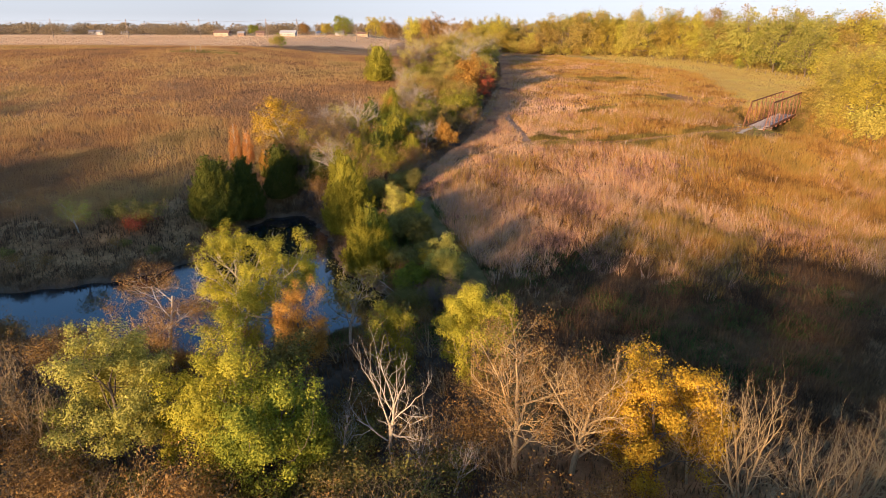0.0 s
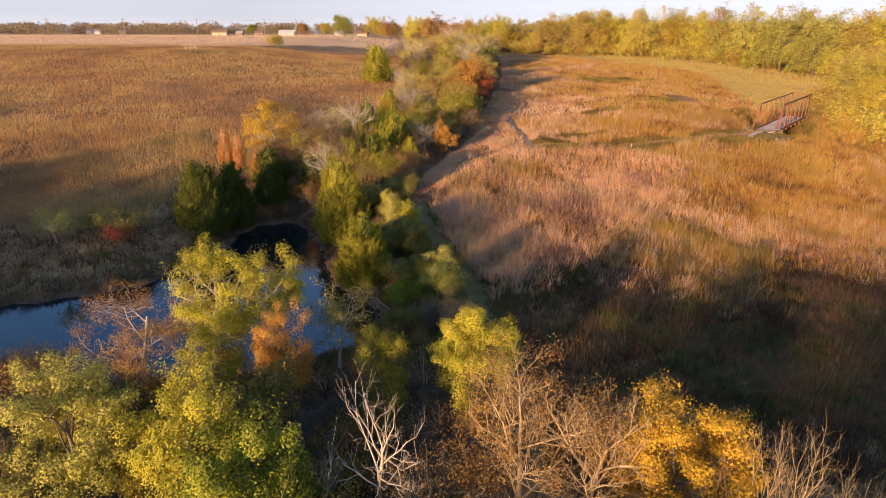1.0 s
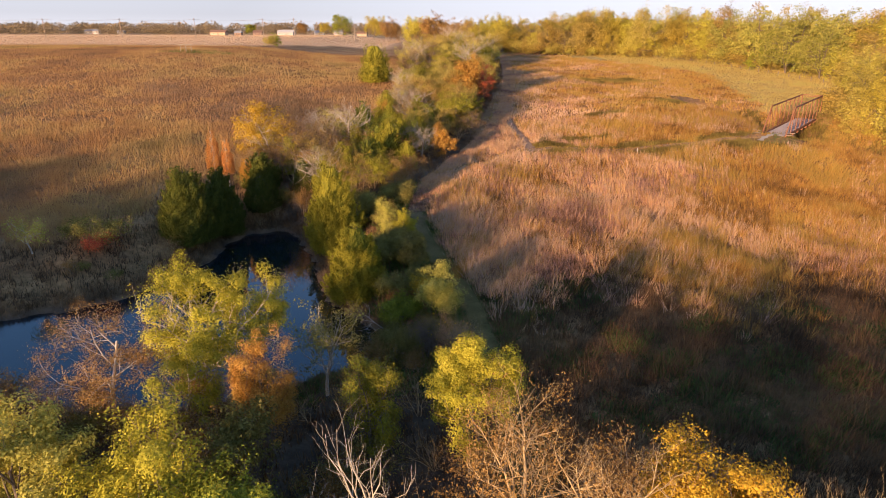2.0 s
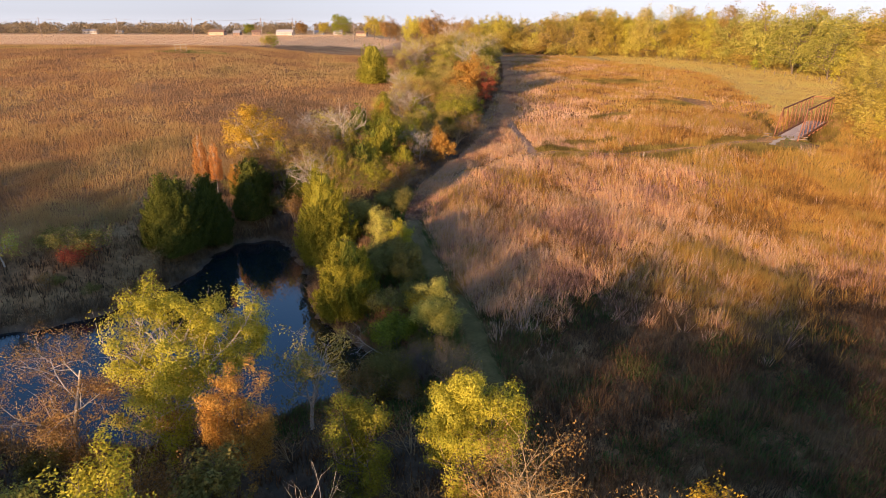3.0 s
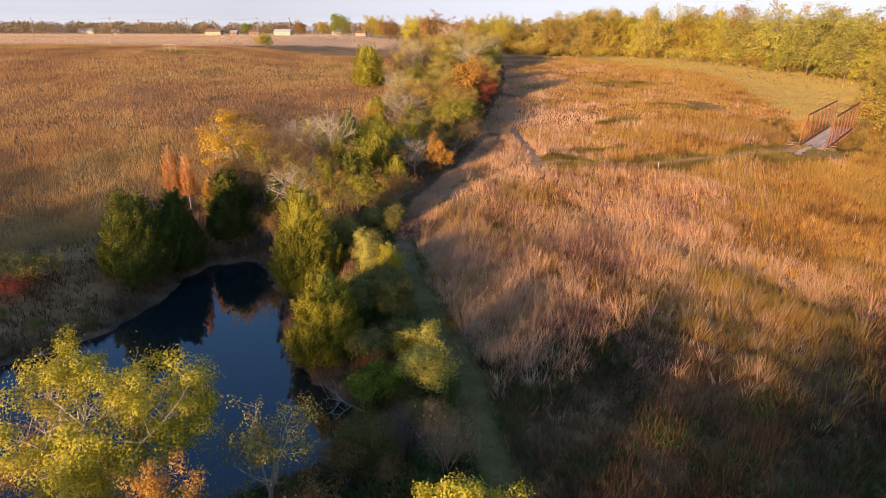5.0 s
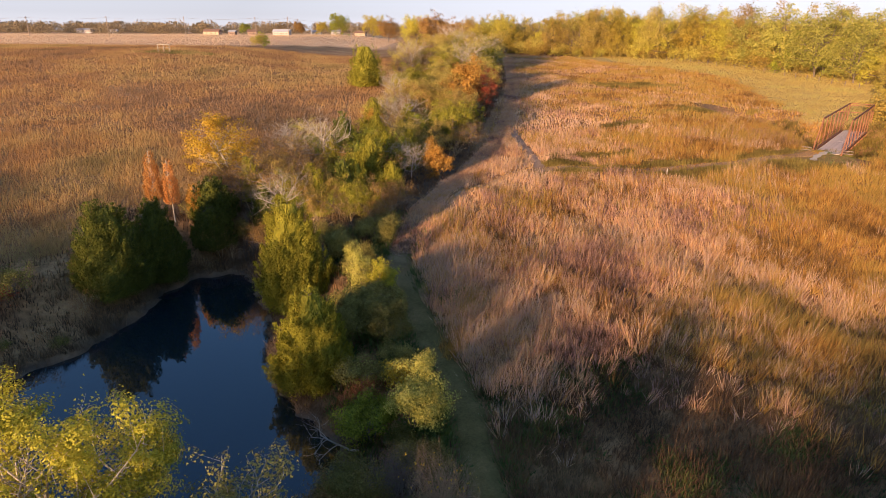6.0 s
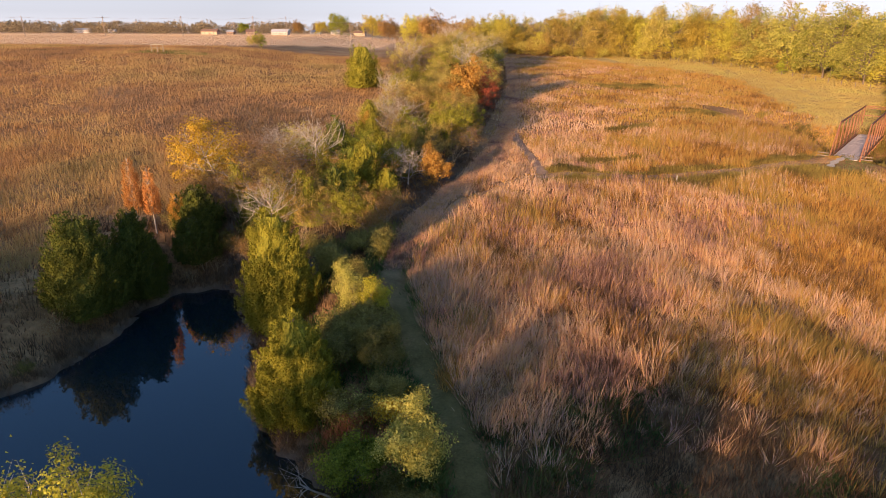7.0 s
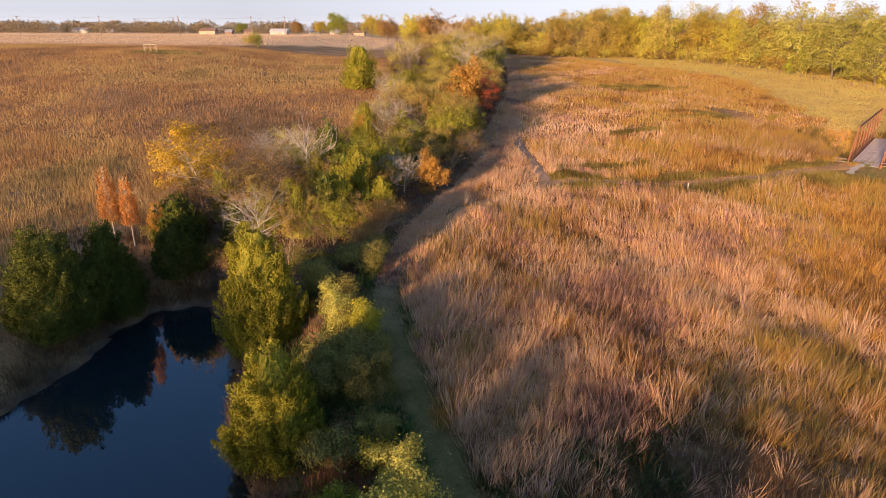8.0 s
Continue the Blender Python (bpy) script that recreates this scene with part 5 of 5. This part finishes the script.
bmesh.ops.bevel(bm, geom=bm.edges[:], offset=0.008, segments=1)
bm.to_mesh(plank_me)
bm.free()
plank_me.materials.append(DECK)
for i in range(96):
    p = part("plank", plank_me, None, bridge)
    p.matrix_local = pose(0.15 + i * 0.3, -WID / 2 + random.uniform(-0.03, 0.03), random.uniform(-0.01, 0.01))
for x in (0.3, L - 0.3):
    part("abutment", box(bmesh.new(), x, -WID / 2, -1.9, 1.4, WID + 1.0, 3.1), STONE, bridge)
for i, (x, y) in enumerate(((-0.3, 0.7), (-0.3, -WID - 0.7))):
    part("guard_rail", beam(bmesh.new(), (x, y - 0.6, 0.25), (x, y + 0.6, 0.25), 0.08, 0.1), TIMBERDARK, bridge, "weathered timber guard rail")
    part("guard_rail", beam(bmesh.new(), (x, y - 0.6, 0.6), (x, y + 0.6, 0.6), 0.08, 0.1), TIMBERDARK, bridge, "weathered timber guard rail")

# pale gravel spur up to the bridge
p = smooth_line([(48.2, 96.4), (49.6, 98.0), (51.4, 99.3), (52.0, 99.9)], 0.3)
d = np.gradient(p, axis=0)
d /= np.linalg.norm(d, axis=1)[:, None]
nrm = np.stack([d[:, 1], -d[:, 0]], 1)
wob = 0.34 + 0.12 * np.sin(np.arange(len(p)) * 1.1)
P = p[:, None, :] + nrm[:, None, :] * (np.linspace(-1, 1, 5)[None, :] * wob[:, None])[..., None]
V = np.concatenate([P, (ground(P[..., 0], P[..., 1]) + 0.12)[..., None]], -1).reshape(-1, 3)
i, j = np.meshgrid(np.arange(len(p) - 1), np.arange(4), indexing="ij")
tagged(new("gravel_path", mesh_np("gravel_path", V, np.stack([i * 5 + j, i * 5 + j + 1, (i + 1) * 5 + j + 1, (i + 1) * 5 + j], -1).reshape(-1, 4), GRAVEL, True)), "short pale gravel spur to the bridge", "path", kind="structure")

# ---- posts, fence, frame ----
WHITE = plain("white_paint", (0.60, 0.56, 0.50), 0.7, 0.1, 2.0)
PALE = plain("pale_timber", (0.40, 0.34, 0.26), 0.8, 0.15, 3.0)
TIMBER = plain("grey_timber", (0.22, 0.17, 0.13), 0.9, 0.3, 3.0)
marker = tagged(new("marker_post"), "small white marker post in the grass", "post")
bm = box(bmesh.new(), 0, 0, 0.5, 0.08, 0.08, 1.0)
bmesh.ops.bevel(bm, geom=bm.edges[:], offset=0.015, segments=1)
part("stake", bm, WHITE, marker)
marker.matrix_world = pose(29.5, 95.2, gz(29.5, 95.2))
fence = tagged(new("field_fence"), "weathered post and wire fence before the woods", "fence")
fp = smooth_line([(76, 231), (88, 202), (96, 176), (102, 160)], 3.6)
for (x, y), (x2, y2) in zip(fp, fp[1:]):
    part("post", box(bmesh.new(), x, y, gz(x, y) + 0.5, 0.13, 0.13, 1.3), TIMBER, fence)
    for h in (0.55, 1.05):
        part("wire", beam(bmesh.new(), (x, y, gz(x, y) + h), (x2, y2, gz(x2, y2) + h), 0.02, 0.03), TIMBER, fence)
stand_frame = tagged(new("timber_frame"), "pale open timber frame on the crest", "frame")
fx, fy = -81.0, 204.0
fz = gz(fx, fy)
for dx in (-1.7, 0.0, 1.7):
    part("post", box(bmesh.new(), fx + dx, fy, fz + 1.1, 0.14, 0.14, 2.4), PALE, stand_frame)
part("rail", box(bmesh.new(), fx, fy, fz + 2.2, 3.7, 0.1, 0.12), PALE, stand_frame)
part("rail", box(bmesh.new(), fx, fy, fz + 1.3, 3.7, 0.1, 0.1), PALE, stand_frame)
grass("crest_turf", "green mown patch on the crest", "weed", 31, (-92, -66, 200, 214), 2600, 7, 0.35, 0.14, lambda x, y, r: ((x + 79) / 12) ** 2 + ((y - 207) / 6) ** 2 < 1, False)

# ---- farmsteads past the stubble ----
ROOF = {"grey": plain("grey_roof", (0.33, 0.32, 0.32), 0.7, 0.15), "brown": plain("brown_roof", (0.22, 0.13, 0.09), 0.8, 0.2), "white": plain("white_metal_roof", (0.44, 0.43, 0.42), 0.6, 0.06)}
WALL = {"white": plain("white_siding", (0.46, 0.42, 0.38), 0.7, 0.08), "tan": plain("tan_siding", (0.46, 0.34, 0.24), 0.8, 0.12), "brick": plain("red_brick", (0.30, 0.20, 0.15), 0.85, 0.2)}
PANE = plain("dark_window", (0.05, 0.06, 0.07), 0.15, 0.1)


def house(x, y, w, d, h, wall, roof, label, turn=0.0, windows=4):
    root = tagged(new("house"), label, "house")
    part("wall", box(bmesh.new(), 0, 0, h / 2 - 0.5, w, d, h + 1.0), WALL[wall], root)
    bm = bmesh.new()
    e, r = 0.5, d * 0.32
    vs = [bm.verts.new(v) for v in ((-w / 2 - e, -d / 2 - e, h - 0.1), (w / 2 + e, -d / 2 - e, h - 0.1), (w / 2 + e, d / 2 + e, h - 0.1), (-w / 2 - e, d / 2 + e, h - 0.1), (-w / 2 - e, 0, h + r), (w / 2 + e, 0, h + r))]
    for f in ((0, 1, 5, 4), (2, 3, 4, 5), (1, 2, 5), (3, 0, 4), (3, 2, 1, 0)):
        bm.faces.new([vs[k] for k in f])
    part("roof", bm, ROOF[roof], root)
    for k in range(windows):
        wx = -w / 2 + (k + 0.7) * w / (windows + 0.4)
        part("window", box(bmesh.new(), wx, -d / 2 - 0.02, h * 0.55, 1.0, 0.12, 1.3), PANE, root)
    part("door", box(bmesh.new(), w * 0.06, -d / 2 - 0.02, 1.05, 1.0, 0.14, 2.1), ROOF["brown"], root)
    root.matrix_world = pose(x, y, gz(x, y), 0, 0, turn) @ Matrix.Scale(0.6, 4)
    return root


house(-331, 600, 22, 9, 4.5, "white", "grey", "white farmhouse past the stubble field", 8)
house(-306, 604, 10, 8, 3.5, "white", "white", "white farm shed past the stubble field", 5, 2)
house(-165, 470, 19, 9, 3.6, "tan", "brown", "low tan barn past the stubble field", -6, 3)
house(-152, 474, 8, 8, 3.0, "brick", "grey", "small brick outbuilding beside the barn", 0, 2)
house(-136, 468, 10, 8, 3.4, "brick", "brown", "small red brick farm building", 10, 2)
house(-118, 480, 20, 10, 3.4, "white", "white", "long white building with metal roof", -4, 5)
house(-101, 520, 13, 8, 3.2, "white", "grey", "white bungalow among the trees", 0, 3)
house(-86, 522, 12, 8, 3.4, "white", "grey", "white bungalow among the trees", 12, 3)
house(-66, 520, 14, 8, 3.4, "tan", "brown", "tan bungalow among the trees", -8, 3)
house(112, 166, 7, 5, 2.6, "white", "white", "small white shed under the willows", 20, 2)

# ---- the power line ----
POLE = plain("pole_timber", (0.30, 0.23, 0.18), 0.9, 0.25)
WIRE = plain("wire", (0.25, 0.24, 0.23), 0.6, 0.05)
tops = []
for k, px in enumerate((-275, -229, -186, -144, -105, -87, -52, -13, 20)):
    y = 380 + 0.05 * px
    pole = tagged(new("power_pole"), "weathered timber power pole with crossarm", "power pole", "power line")
    bm = bmesh.new()
    r = bmesh.ops.create_cone(bm, cap_ends=True, segments=8, radius1=0.22, radius2=0.15, depth=11)
    bmesh.ops.translate(bm, verts=r["verts"], vec=(0, 0, 5))
    part("mast", bm, POLE, pole)
    part("crossarm", box(bmesh.new(), 0, 0, 9.7, 2.4, 0.16, 0.18), POLE, pole)
    pole.matrix_world = pose(px, y, gz(px, y), 0, 0, 90)
    tops.append((px, y, gz(px, y) + 9.8))
for a, c in zip(tops, tops[1:]):
    for off in (-1.1, 1.1):
        cu = bpy.data.curves.new("wire", "CURVE")
        cu.dimensions, cu.bevel_depth, cu.bevel_resolution = "3D", 0.03, 0
        sp = cu.splines.new("POLY")
        sp.points.add(8)
        for k in range(9):
            u = k / 8
            sp.points[k].co = (a[0] + (c[0] - a[0]) * u, a[1] + off + (c[1] - a[1]) * u, a[2] + (c[2] - a[2]) * u - 1.6 * 4 * u * (1 - u) * 0.5, 1)
        cu.materials.append(WIRE)
        tagged(new("power_line_wire", cu), "thin sagging wire between power poles", "wire", "power line")
mast = tagged(new("radio_mast"), "thin white radio mast above the woods", "mast")
bm = bmesh.new()
r = bmesh.ops.create_cone(bm, cap_ends=True, segments=6, radius1=0.35, radius2=0.2, depth=32)
bmesh.ops.translate(bm, verts=r["verts"], vec=(0, 0, 15))
part("pole", bm, WHITE, mast)
mast.matrix_world = pose(262, 375, gz(262, 375))
